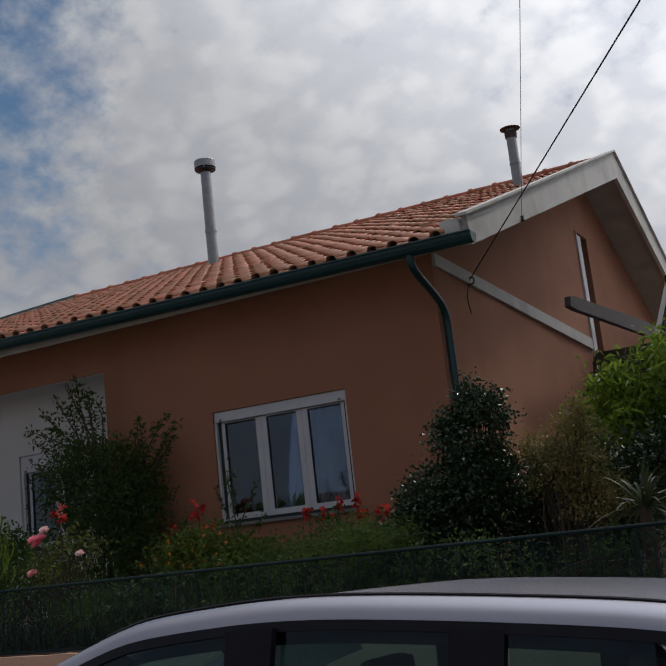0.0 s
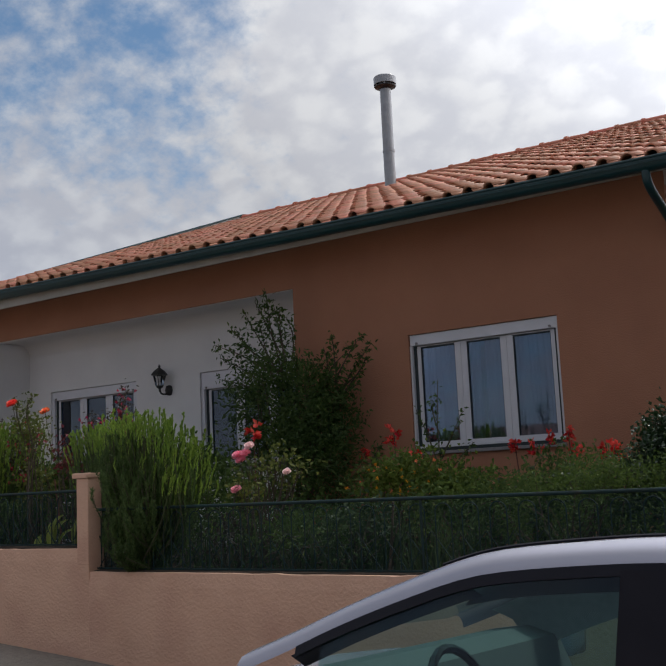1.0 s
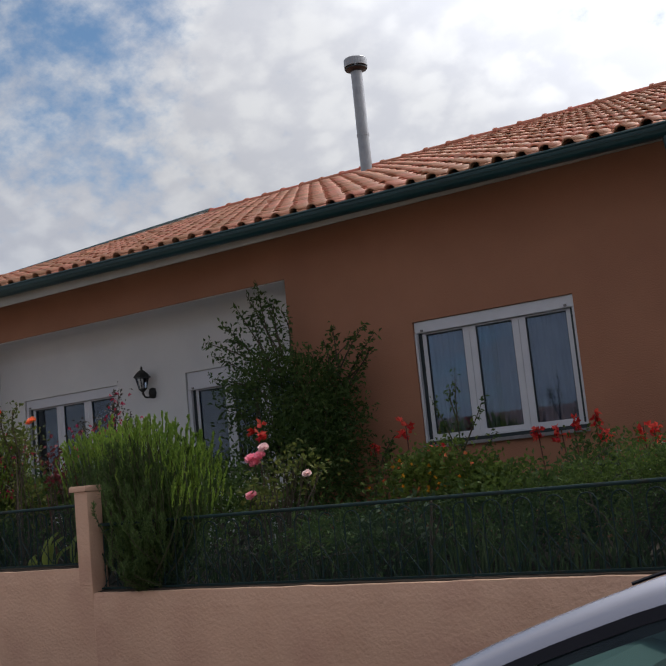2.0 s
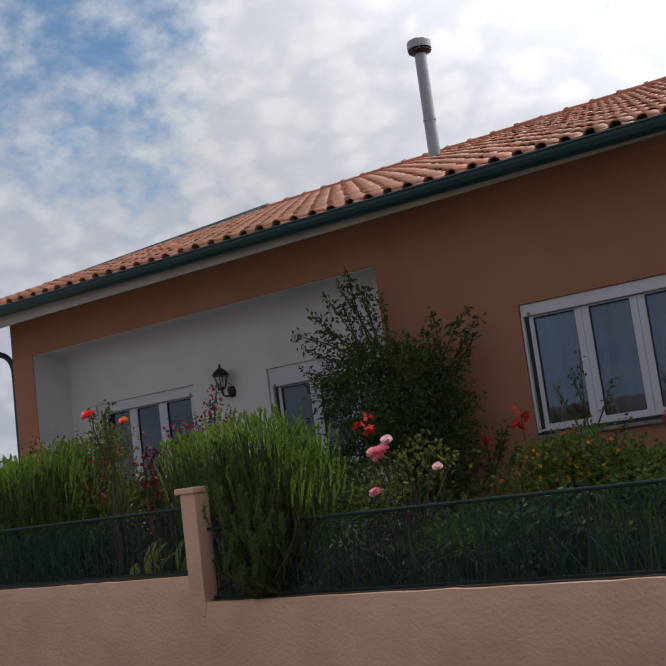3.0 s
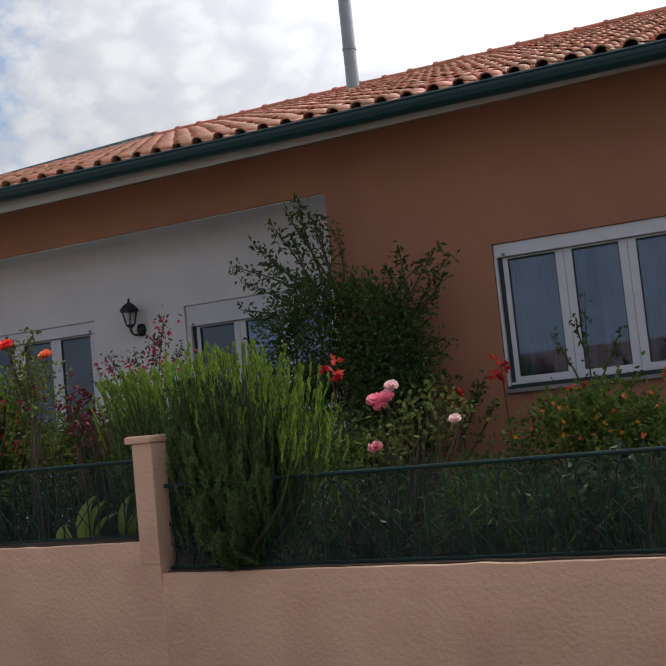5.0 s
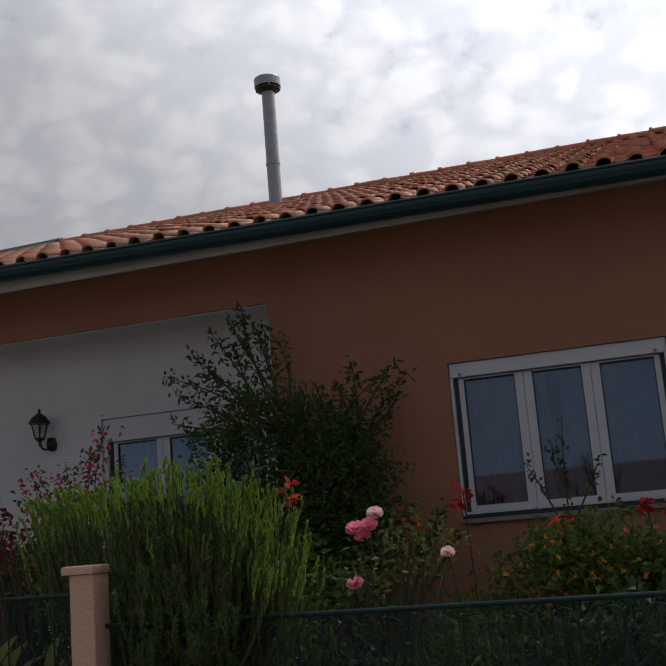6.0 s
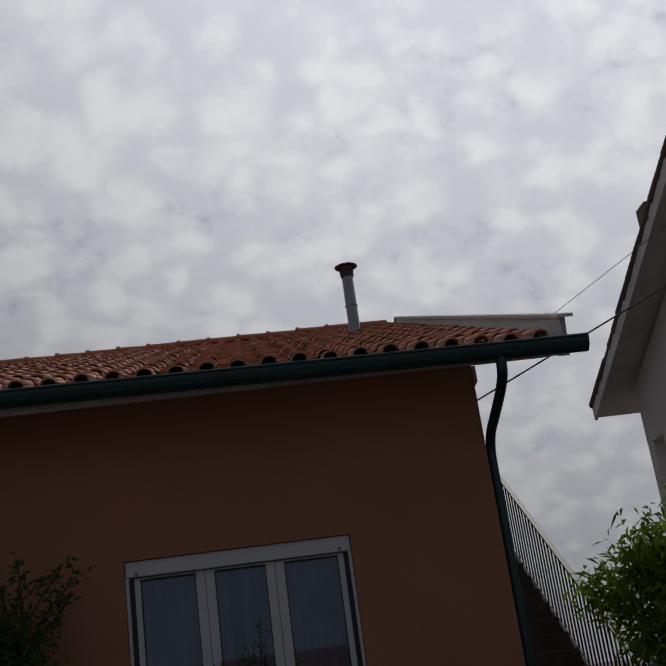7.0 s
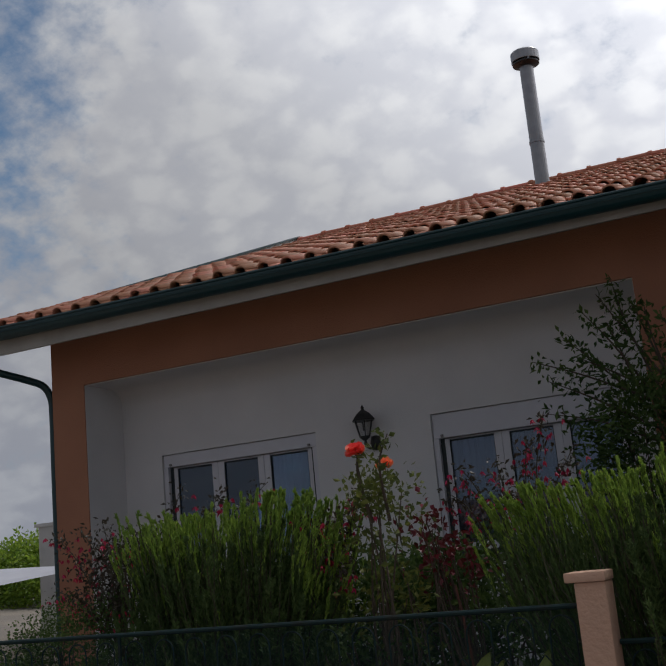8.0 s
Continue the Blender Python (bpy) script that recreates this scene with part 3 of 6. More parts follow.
def make_tiles():
    vs, fs = tile_geometry()
    me = bpy.data.meshes.new("roof_tile")
    me.from_pydata(vs.tolist(), [], fs)
    me.materials.append(TILE)
    me.shade_smooth()
    rng = random.Random(4)
    cols = int((RX1 - RX0 - 0.30) / TILE_W)
    pitch = math.atan(PITCH)
    allv, allf = [], []
    base = world_at(roof)
    for row in range(ROWS):
        for col in range(cols):
            p = tile_spot(col, row)
            jitter = (rng.uniform(-0.006, 0.006), rng.uniform(-0.008, 0.008), rng.uniform(-0.004, 0.006))
            m = Matrix.Translation(p + Vector(jitter)) @ Matrix.Rotation(pitch, 4, "X") @ Matrix.Rotation(rng.uniform(-0.014, 0.014), 4, "Z")
            if row < 5 and col >= cols - 58:
                ob = new("roof_tile", me)
                ob.parent = roof
                ob.matrix_basis = Matrix.Translation(-base) @ m
            else:
                r = np.array(m)[:3]
                o = len(allv)
                allv += (vs @ r[:, :3].T + r[:, 3]).tolist()
                allf += [tuple(i + o for i in f) for f in fs]
    raw_part("roof_tiles", allv, allf, TILES, roof, "weathered orange clay tiles", smooth=True, kind="stuff")
    # ridge caps
    prof = [(math.cos(math.pi * k / 8), math.sin(math.pi * k / 8)) for k in range(9)]
    cv, cf = [], []
    for x, r in ((0.0, 0.135), (0.05, 0.135), (0.05, 0.118), (0.50, 0.108)):
        for c, sn in prof:
            cv.append((x, -r * c, r * sn * 0.95 - 0.02))
    for j in range(3):
        for k in range(8):
            cf.append((j * 9 + k, j * 9 + k + 1, j * 9 + 10 + k, j * 9 + 9 + k))
    mc = bpy.data.meshes.new("ridge_tile")
    mc.from_pydata(cv, [], cf)
    mc.materials.append(RIDGE)
    x = RX0 + 0.10
    while x < RX1 - 0.3:
        ob = new("ridge_tile", mc)
        ob.parent = roof
        ob.location = Vector((x, RIDGE_Y, slab_low(RIDGE_Y) + 0.235 + rng.uniform(-0.006, 0.006))) - base
        ob.rotation_euler = (0, rng.uniform(-0.02, 0.02), 0)
        x += 0.452
    # vent tiles with a small raised hood
    for col, row in ((47, 3), (36, 5), (27, 19), (20, 9), (33, 18), (8, 6)):
        p = tile_spot(col, row) + Vector((0, 0.05, 0.05))
        bm = bmesh.new()
        prism(bm, [(p.y, p.z + 0.0), (p.y + 0.02, p.z + 0.085), (p.y + 0.16, p.z + 0.11), (p.y + 0.22, p.z + 0.06)], "x", p.x - 0.07, p.x + 0.07)
        part("vent_tile", bm, TILE, roof, "small hooded vent tile")


make_tiles()

# ---- wall lantern ----
lx, ly, lz = -4.185, 0.46, 0.328
LAMPPANE = glass_material("lantern_pane", (0.95, 0.95, 0.95), 0.92, 0.03, 1.4)
lamp = thing("wall_lantern", (lx, 0.60, lz), "black iron wall lantern with clear glass panes", "lamp")
part("wall_plate", lathe(bmesh.new(), [(0.001, -0.07), (0.04, -0.06), (0.055, 0.0), (0.04, 0.06), (0.001, 0.07)], lx + 0.05, 0.585, lz - 0.005, 14), BLACKIRON, lamp, smooth=True)
part("arm", tube(bmesh.new(), smooth_line([(lx + 0.05, 0.59, lz - 0.01), (lx + 0.045, 0.53, lz - 0.055), (lx + 0.02, 0.47, lz - 0.05), (lx, ly, lz + 0.02)]), 0.011, 8), BLACKIRON, lamp)
part("base_cup", lathe(bmesh.new(), [(0.010, -0.05), (0.016, -0.03), (0.010, -0.01), (0.05, 0.02), (0.052, 0.035)], lx, ly, lz + 0.02, 6), BLACKIRON, lamp)
for k in range(6):
    a = k * math.pi / 3
    part("rib", tube(bmesh.new(), [(lx + 0.05 * math.cos(a), ly + 0.05 * math.sin(a), lz + 0.05), (lx + 0.088 * math.cos(a), ly + 0.088 * math.sin(a), lz + 0.20)], 0.0055, 5), BLACKIRON, lamp)
lg = part("glass", lathe(bmesh.new(), [(0.047, 0.05), (0.084, 0.20)], lx, ly, lz, 6), LAMPPANE, lamp, "clear lantern glass")
lg.visible_shadow = False
part("bulb_holder", lathe(bmesh.new(), [(0.001, 0.055), (0.016, 0.055), (0.016, 0.10), (0.001, 0.10)], lx, ly, lz, 10), ALU, lamp, "white bulb holder")
part("roof", lathe(bmesh.new(), [(0.112, 0.195), (0.114, 0.206), (0.075, 0.255), (0.035, 0.285), (0.022, 0.292), (0.012, 0.305), (0.018, 0.318), (0.003, 0.345)], lx, ly, lz, 6), BLACKIRON, lamp)

# ---- garden wall, pillar, iron fence ----
WY0, WY1 = -3.362, -3.185


def rough_block(x0, y0, z0, x1, y1, z1, step=0.12, amp=0.006):
    """A rendered masonry block with slightly uneven faces and a worn top edge."""
    bm = bmesh.new()
    nx, nz = max(2, int((x1 - x0) / step)), max(2, int((z1 - z0) / step))
    box(bm, x0, y0, z0, x1, y1, z1)
    bmesh.ops.subdivide_edges(bm, edges=[e for e in bm.edges if abs(e.verts[0].co.x - e.verts[1].co.x) > 0.3], cuts=nx, use_grid_fill=True)
    bmesh.ops.subdivide_edges(bm, edges=[e for e in bm.edges if abs(e.verts[0].co.z - e.verts[1].co.z) > 0.3], cuts=nz, use_grid_fill=True)
    for v in bm.verts:
        k = noise.noise(v.co * 2.3) * amp + noise.noise(v.co * 11) * amp * 0.6
        v.co.y += k
        if v.co.z > z1 - 0.01:
            v.co.z += noise.noise(v.co * 5) * 0.003
            if v.co.y < (y0 + y1) / 2:
                v.co.z -= 0.010 + 0.008 * noise.noise(v.co * 9)
                v.co.y += 0.010
    return bm


single("garden_wall", rough_block(-1.3175, WY0, -3.7, 9.5, WY1, -1.670), WALLORANGE, "low peach rendered garden wall", "wall", kind="structure")
single("garden_wall", rough_block(-10.5, WY0, -3.2, -1.3180, WY1, -1.475), WALLORANGE, "higher peach rendered garden wall section", "wall", kind="structure")
single("soil_strip", rough_block(-1.310, -3.322, -1.72, 9.4, -3.19, -1.660), SOIL, "dark soil and litter along the wall top", "soil", kind="structure")
single("soil_strip", rough_block(-9.5, -3.322, -1.52, -1.475, -3.19, -1.466), SOIL, "dark soil and litter along the wall top", "soil", kind="structure")
pillar = thing("wall_pillar", (-1.39, -3.26, -1.475), "peach rendered pillar with a projecting cap", "pillar")
part("shaft", boxm(-1.460, WY0 - 0.003, -1.62, -1.3165, WY1 - 0.02, -0.88, bevel=0.008), WALLORANGE, pillar)
part("cap", boxm(-1.500, WY0 - 0.022, -0.878, -1.308, WY1 - 0.015, -0.832, bevel=0.014), WALLORANGE, pillar)


def fence(name, x0, x1, zb, zt, y=-3.26):
    f = thing(name, ((x0 + x1) / 2, y, zb), "dark green iron fence with hoops and crossed bars", "fence", "fence panels on the garden wall")
    part("top_rail", tube(bmesh.new(), [(x0, y, zt), (x1, y, zt)], 0.013, 8), FENCE, f)
    part("bottom_rail", boxm(x0, y - 0.012, zb, x1, y + 0.012, zb + 0.014), FENCE, f)
    h = zt - zb
    pitch = 0.205
    nh = int((x1 - x0) / pitch)
    me = bpy.data.meshes.new("hoop")
    bm = bmesh.new()
    r = 0.062
    pts = [(-r, 0, 0.0), (-r, 0, h - 0.05 - r)] + [(-r * math.cos(math.pi * k / 8), 0, h - 0.05 - r + r * math.sin(math.pi * k / 8)) for k in range(1, 8)] + [(r, 0, h - 0.05 - r), (r, 0, 0.0)]
    tube(bm, pts, 0.0045, 5)
    bm.to_mesh(me)
    bm.free()
    me.materials.append(FENCE)
    md = bpy.data.meshes.new("cross_bar")
    bm = bmesh.new()
    tube(bm, [(-0.10, 0.012, 0.0), (0.10, 0.012, h * 0.52)], 0.0035, 5)
    bm.to_mesh(md)
    bm.free()
    md.materials.append(FENCE)
    for k in range(nh):
        cx = x0 + (k + 0.5) * (x1 - x0) / nh
        for mesh, sx in ((me, 1), (md, 1), (md, -1)):
            ob = new(mesh.name.split(".")[0], mesh)
            ob.parent = f
            ob.location = Vector((cx, y, zb + 0.012)) - Vector(f.location)
            ob.scale = (sx, 1, 1)
    for px in (x0 + (x1 - x0) / 3, x0 + 2 * (x1 - x0) / 3, x1 - 0.01):
        part("post", boxm(px - 0.007, y - 0.007, zb - 0.03, px + 0.007, y + 0.007, zt), FENCE, f)
    part("netting", boxm(x0, y + 0.030, zb, x1, y + 0.032, zt - 0.01), NET, f, "fine dark shade netting")
    return f


fence("iron_fence", -1.310, 8.5, -1.662, -1.155)
fence("iron_fence", -9.5, -1.465, -1.460, -0.985)

# ---- outside stair at the gable ----
stair = thing("outside_stair", (3.55, 3.7, -1.74), "dark stone outside stair rising along the gable", "stairs")
NST = 17
for k in range(NST):
    z1 = -1.74 + (k + 1) * 3.04 / NST
    y0 = 1.30 + k * 4.90 / NST
    part("step", boxm(2.985, y0, -1.76 if k < 2 else z1 - 0.5, 4.15, y0 + 4.90 / NST + 0.02, z1, bevel=0.006), STEPSTONE, stair)
part("stringer", prism(bmesh.new(), [(1.24, -1.745), (5.94, -1.745), (5.94, 1.235)], "x", 4.152, 4.178), STEPSTONE, stair, "dark solid side of the stair")
part("landing", boxm(2.885, 6.22, 0.90, 4.15, 8.40, 1.295), STEPSTONE, stair)
part("landing_support", boxm(2.885, 6.6, -1.76, 4.10, 8.3, 0.898), STEPSTONE, stair)


def rail_z(y):
    return min(2.19, 2.17 + 0.632 * (y - 5.95))


railing = thing("stair_railing", (4.2, 3.5, -1.0), "black iron stair railing with a flat grey handrail", "railing")
part("handrail", prism(bmesh.new(), [(0.70, rail_z(0.70) - 0.03), (5.95, 2.14), (8.3, 2.16), (8.3, 2.19), (5.95, 2.17), (0.70, rail_z(0.70))], "x", 4.165, 4.225), GREYPAINT, railing, "flat grey metal handrail")
part("lower_rail", prism(bmesh.new(), [(0.70, rail_z(0.70) - 0.93), (5.95, 1.24), (8.3, 1.34), (8.3, 1.36), (5.95, 1.27), (0.70, rail_z(0.70) - 0.90)], "x", 4.18, 4.21), BLACKIRON, railing)
bal = bpy.data.meshes.new("baluster")
bmb = boxm(-0.008, -0.008, -0.90, 0.008, 0.008, 0.0)
bmb.to_mesh(bal)
bmb.free()
bal.materials.append(BLACKIRON)
for k in range(62):
    y = 0.75 + k * 0.122
    ob = new("baluster", bal)
    ob.parent = railing
    ob.location = Vector((4.195, y, rail_z(y) - 0.02)) - Vector(railing.location)
part("newel_post", boxm(4.165, 5.93, 1.20, 4.225, 6.00, 2.26, bevel=0.004), BLACKIRON, railing)
part("newel_post", boxm(4.165, 0.68, -1.76, 4.225, 0.74, rail_z(0.70) + 0.05, bevel=0.004), BLACKIRON, railing)
beam = thing("timber_beam", (3.35, 7.0, -1.74), "weathered grey timber beam on a post", "beam")
part("beam", prism(bmesh.new(), [(3.30, 1.565), (3.56, 1.555), (5.93, 1.661), (10.5, 1.86), (10.5, 2.14), (6.08, 1.88), (3.55, 1.735), (3.36, 1.70)], "x", 3.31, 3.39), TIMBER, beam)
part("post", boxm(3.31, 9.9, -1.745, 3.39, 10.0, 1.77), TIMBER, beam)

# ---- overhead cables ----
def cable(a, b, sag, r, label):
    a, b = Vector(a), Vector(b)
    pts = [a.lerp(b, k / 16) - Vector((0, 0, sag * 4 * (k / 16) * (1 - k / 16))) for k in range(17)]
    return single("cable", tube(bmesh.new(), pts, r, 6), WIRE, label, "cable", "overhead cables")


cable((2.90, 0.987, 1.615), (16.13, -16.9, 4.86), 0.0, 0.007, "black twisted service cable fixed to the gable")
cable((3.53, 1.20, 2.215), (9.40, -16.0, 3.32), 0.0, 0.0026, "thin pale wire tied to the barge board")
ins = thing("insulator", (3.52, 1.20, 2.225), "small black insulator on the barge board", "insulator")
part("knob", lathe(bmesh.new(), [(0.001, -0.035), (0.022, -0.03), (0.014, 0.0), (0.022, 0.03), (0.001, 0.035)], 3.542, 1.20, 2.225, 10), BLACKIRON, ins, smooth=True)
brk = thing("cable_bracket", (2.90, 0.987, 1.595), "small dark insulator bracket on the gable wall", "bracket")
part("hook", tube(bmesh.new(), smooth_line([(2.88, 0.987, 1.565), (2.95, 0.977, 1.575), (2.96, 0.957, 1.625), (2.91, 0.977, 1.645)]), 0.008, 6), BLACKIRON, brk)
part("tail_wire", tube(bmesh.new(), smooth_line([(2.90, 0.987, 1.595), (2.92, 0.80, 1.40), (2.91, 0.88, 1.22)]), 0.006, 5), WIRE, brk)

# ---- neighbouring house ----
NX, NW = 6.73, 7.23
NPEAK, NEAVE = (2.75, 5.78), (8.60, 3.30)
nb = thing("neighbour_house", (11, 2.75, -2.4), "tall white house with a tiled gable roof", "house")
NSL = (NPEAK[1] - NEAVE[1]) / (NPEAK[0] - NEAVE[0])


def n_roof(y):
    return NPEAK[1] + NSL * abs(y - NPEAK[0])


NWIN = (3.95, 4.76, 3.55, 4.25)
bmn = bmesh.new()
for a, b in ((-2.4, 2.75), (2.75, 3.95), (3.95, 4.76), (4.76, 7.15), (7.15, 7.84)):
    lo = 2.45 if a > 7 else -3.2
    if a == 3.95:
        prism(bmn, [(a, lo), (b, lo), (b, NWIN[2]), (a, NWIN[2])], "x", NW, NW + 0.25)
        lo = NWIN[3]
    prism(bmn, [(a, lo), (b, lo), (b, n_roof(b) - 0.24), (a, n_roof(a) - 0.24)], "x", NW, NW + 0.25)
bmesh.ops.remove_doubles(bmn, verts=bmn.verts, dist=0.0001)
part("gable_wall", bmn, WHITE, nb, "white rendered gable")
part("rear_wall", boxm(NW + 0.25, 7.60, 2.45, 15.5, 7.84, n_roof(7.84) - 0.26), WHITE, nb)
part("front_wall", boxm(NW + 0.25, -2.4, -3.2, 15.5, -2.15, 3.3), WHITE, nb)
part("porch_wall", boxm(NW + 0.25, 6.95, -3.2, 15.5, 7.15, 2.45), WHITE, nb)
part("porch_ceiling", boxm(NW + 0.25, 7.15, 2.30, 15.5, 7.60, 2.45), WHITE, nb)
part("pillar", boxm(NW + 0.002, 7.60, -3.2, NW + 0.20, 7.835, 2.449), WHITE, nb)
part("roof_slab", prism(bmesh.new(), [(8.55, n_roof(8.55) - 0.20), (2.75, 5.58), (-3.05, n_roof(8.55) - 0.20), (-3.05, n_roof(8.55) - 0.02), (2.75, 5.76), (8.55, n_roof(8.55) - 0.02)], "x", NX + 0.05, 16.0), CONCRETE, nb, "pale soffit slab")
part("barge_board", prism(bmesh.new(), [(8.58, n_roof(8.58) - 0.22), (2.75, 5.56), (-3.08, n_roof(8.58) - 0.22), (-3.08, n_roof(8.58)), (2.75, 5.78), (8.58, n_roof(8.58))], "x", NX, NX + 0.048), CONCRETE, nb)
ntm = bpy.data.meshes.new("verge_tile")
tb = bmesh.new()
tube(tb, [(0, 0, 0), (0, 0.42, 0)], 0.085, 10, 0.07)
tb.to_mesh(ntm)
tb.free()
ntm.materials.append(VERGE)
rt = random.Random(8)
for side in (1, -1):
    for k in range(17):
        y = NPEAK[0] + side * (5.85 - k * 0.345)
        ob = new("verge_tile", ntm)
        ob.parent = nb
        ob.location = Vector((NX + 0.05 + rt.uniform(-0.012, 0.012), y, n_roof(y) + 0.03 + rt.uniform(-0.01, 0.015))) - Vector(nb.location)
        ob.rotation_euler = (math.atan(-NSL) + 0.05, 0, 0 if side < 0 else math.pi)
        if side > 0:
            ob.rotation_euler = (math.atan(-NSL) + 0.05, 0, math.pi)
part("tile_field", prism(bmesh.new(), [(8.55, n_roof(8.55) + 0.0), (2.75, 5.785), (-3.05, n_roof(8.55) + 0.0), (-3.05, n_roof(8.55) + 0.06), (2.75, 5.86), (8.55, n_roof(8.55) + 0.06)], "x", NX + 0.10, 16.0), TILES, nb, "clay tiled roof")
part("roof_block", boxm(NX - 0.02, 4.65, n_roof(4.83) + 0.02, NX + 0.20, 4.98, n_roof(4.83) + 0.27, bevel=0.01), VERGE, nb, "mortar block on the verge, backlit shade put into its colour")
part("ridge_end", tube(bmesh.new(), [(NX - 0.08, 2.75, 5.83), (NX + 0.5, 2.75, 5.86)], 0.12, 10), VERGE, nb, "clay ridge end tile")
nw = part("window", wall_with_holes(NWIN[0], NWIN[1], NWIN[2], NWIN[3], NW + 0.06, NW + 0.12, [(NWIN[0] + 0.06, NWIN[1] - 0.06, NWIN[2] + 0.06, NWIN[3] - 0.22)], axis="y"), ALU, nb, "white framed window with shutter box")
part("pane", boxm(NW + 0.085, NWIN[0] + 0.055, NWIN[2] + 0.055, NW + 0.09, NWIN[1] - 0.055, NWIN[3] - 0.215), GLASS, nw)
part("mullion", boxm(NW + 0.06, (NWIN[0] + NWIN[1]) / 2 - 0.03, NWIN[2] + 0.061, NW + 0.082, (NWIN[0] + NWIN[1]) / 2 + 0.03, NWIN[3] - 0.221), ALU, nw)
part("sill", boxm(NW - 0.06, NWIN[0] - 0.05, NWIN[2] - 0.05, NW + 0.10, NWIN[1] + 0.05, NWIN[2] - 0.003), SILL, nw)
# near-black sheet behind the pane stands in for an unlit room
part("dark_room", boxm(NW + 0.26, NWIN[0] - 0.2, NWIN[2] - 0.2, NW + 0.30, NWIN[1] + 0.2, NWIN[3] + 0.1), DARKTRIM, nw)

# ---- far things beyond the left corner ----
fw = thing("outbuilding", (-13.6, 7.5, -2.0), "small beige rendered outbuilding", "building")
part("wall", boxm(-13.15, 6.0, -2.0, -9.0, 8.5, 0.30), CONCRETE, fw)
part("parapet", boxm(-13.20, 5.95, 0.302, -8.95, 8.55, 0.36), CONCRETE, fw)

# ---- plants ----
def leaf_material(name, c0, c1, rough=0.45, translucent=0.25, spec=0.5, island=0.35):
    return material(name, c0, c1, 2.0, rough, island=island, translucent=translucent, spec=spec)


LEAF_DARK = leaf_material("dark_leaf", (0.080, 0.130, 0.032), (0.042, 0.082, 0.022), 0.6, 0.4, 0.3)
LEAF_GLOSSY = leaf_material("glossy_leaf", (0.026, 0.058, 0.020), (0.018, 0.042, 0.015), 0.30, 0.15, 0.6)
LEAF_GREEN = leaf_material("green_leaf", (0.090, 0.140, 0.030), (0.042, 0.078, 0.020), 0.6, 0.45, 0.3)
LEAF_LANTANA = leaf_material("lantana_leaf", (0.140, 0.195, 0.036), (0.070, 0.110, 0.024), 0.6, 0.45, 0.25)
LEAF_ROSE = leaf_material("rose_leaf", (0.150, 0.170, 0.040), (0.060, 0.085, 0.024), 0.6, 0.45, 0.25)
LEAF_BRIGHT = leaf_material("bright_leaf", (0.230, 0.340, 0.042), (0.160, 0.260, 0.036), 0.45, 0.55)
LEAF_YELLOW = leaf_material("variegated_leaf", (0.36, 0.28, 0.085), (0.050, 0.070, 0.024), 0.4, 0.4)
LEAF_PADDLE = leaf_material("paddle_leaf", (0.300, 0.340, 0.055), (0.170, 0.240, 0.045), 0.4, 0.5, island=0.25)
LEAF_PURPLE = leaf_material("bronze_leaf", (0.055, 0.040, 0.024), (0.035, 0.030, 0.018), 0.45)
# two needle greens: lit tips and the bush's self-shade put into the colour
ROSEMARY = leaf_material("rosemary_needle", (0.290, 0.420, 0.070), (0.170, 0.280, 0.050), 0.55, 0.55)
ROSEMARY_SHADED = leaf_material("old_rosemary_needle", (0.100, 0.160, 0.048), (0.060, 0.100, 0.033), 0.65, 0.35, 0.25)
GRASS = leaf_material("grass_blade", (0.060, 0.098, 0.032), (0.036, 0.062, 0.022), 0.6, 0.4)
STRAP = leaf_material("strap_leaf", (0.085, 0.110, 0.050), (0.055, 0.075, 0.035), 0.4, 0.2)
BARK = material("bark", (0.090, 0.065, 0.045), (0.055, 0.040, 0.030), 12.0, 0.9, bump=0.6)
TWIG = material("green_twig", (0.060, 0.060, 0.030), (0.045, 0.035, 0.020), 12.0, 0.8)
REDSTALK = material("red_stalk", (0.130, 0.035, 0.022), (0.080, 0.030, 0.020), 12.0, 0.6)
PINK = leaf_material("pink_petal", (0.92, 0.44, 0.51), (0.84, 0.28, 0.37), 0.6, 0.4, 0.3, 0.25)
PALEPINK = leaf_material("pale_pink_petal", (0.90, 0.72, 0.69), (0.86, 0.60, 0.60), 0.6, 0.3, 0.3, 0.12)
CORAL = leaf_material("coral_petal", (0.90, 0.17, 0.11), (0.80, 0.07, 0.05), 0.6, 0.3, 0.3, 0.15)
ORANGEP = leaf_material("orange_petal", (0.90, 0.33, 0.14), (0.82, 0.18, 0.07), 0.6, 0.3, 0.3, 0.15)
RED = leaf_material("red_petal", (0.62, 0.035, 0.018), (0.50, 0.02, 0.015), 0.5, 0.3, 0.4, 0.2)
MAGENTA = leaf_material("fuchsia_petal", (0.50, 0.018, 0.070), (0.36, 0.012, 0.06), 0.5, 0.3, 0.4, 0.25)
YELLOWP = leaf_material("yellow_petal", (0.80, 0.42, 0.03), (0.75, 0.28, 0.02), 0.6, 0.3, 0.3, 0.25)
DARKRED = leaf_material("dark_red_leaf", (0.16, 0.018, 0.022), (0.10, 0.015, 0.018), 0.5, 0.2, 0.4, 0.3)

R = np.random.RandomState(11)


def unit(v):
    return v / np.maximum(np.linalg.norm(v, axis=-1, keepdims=True), 1e-9)


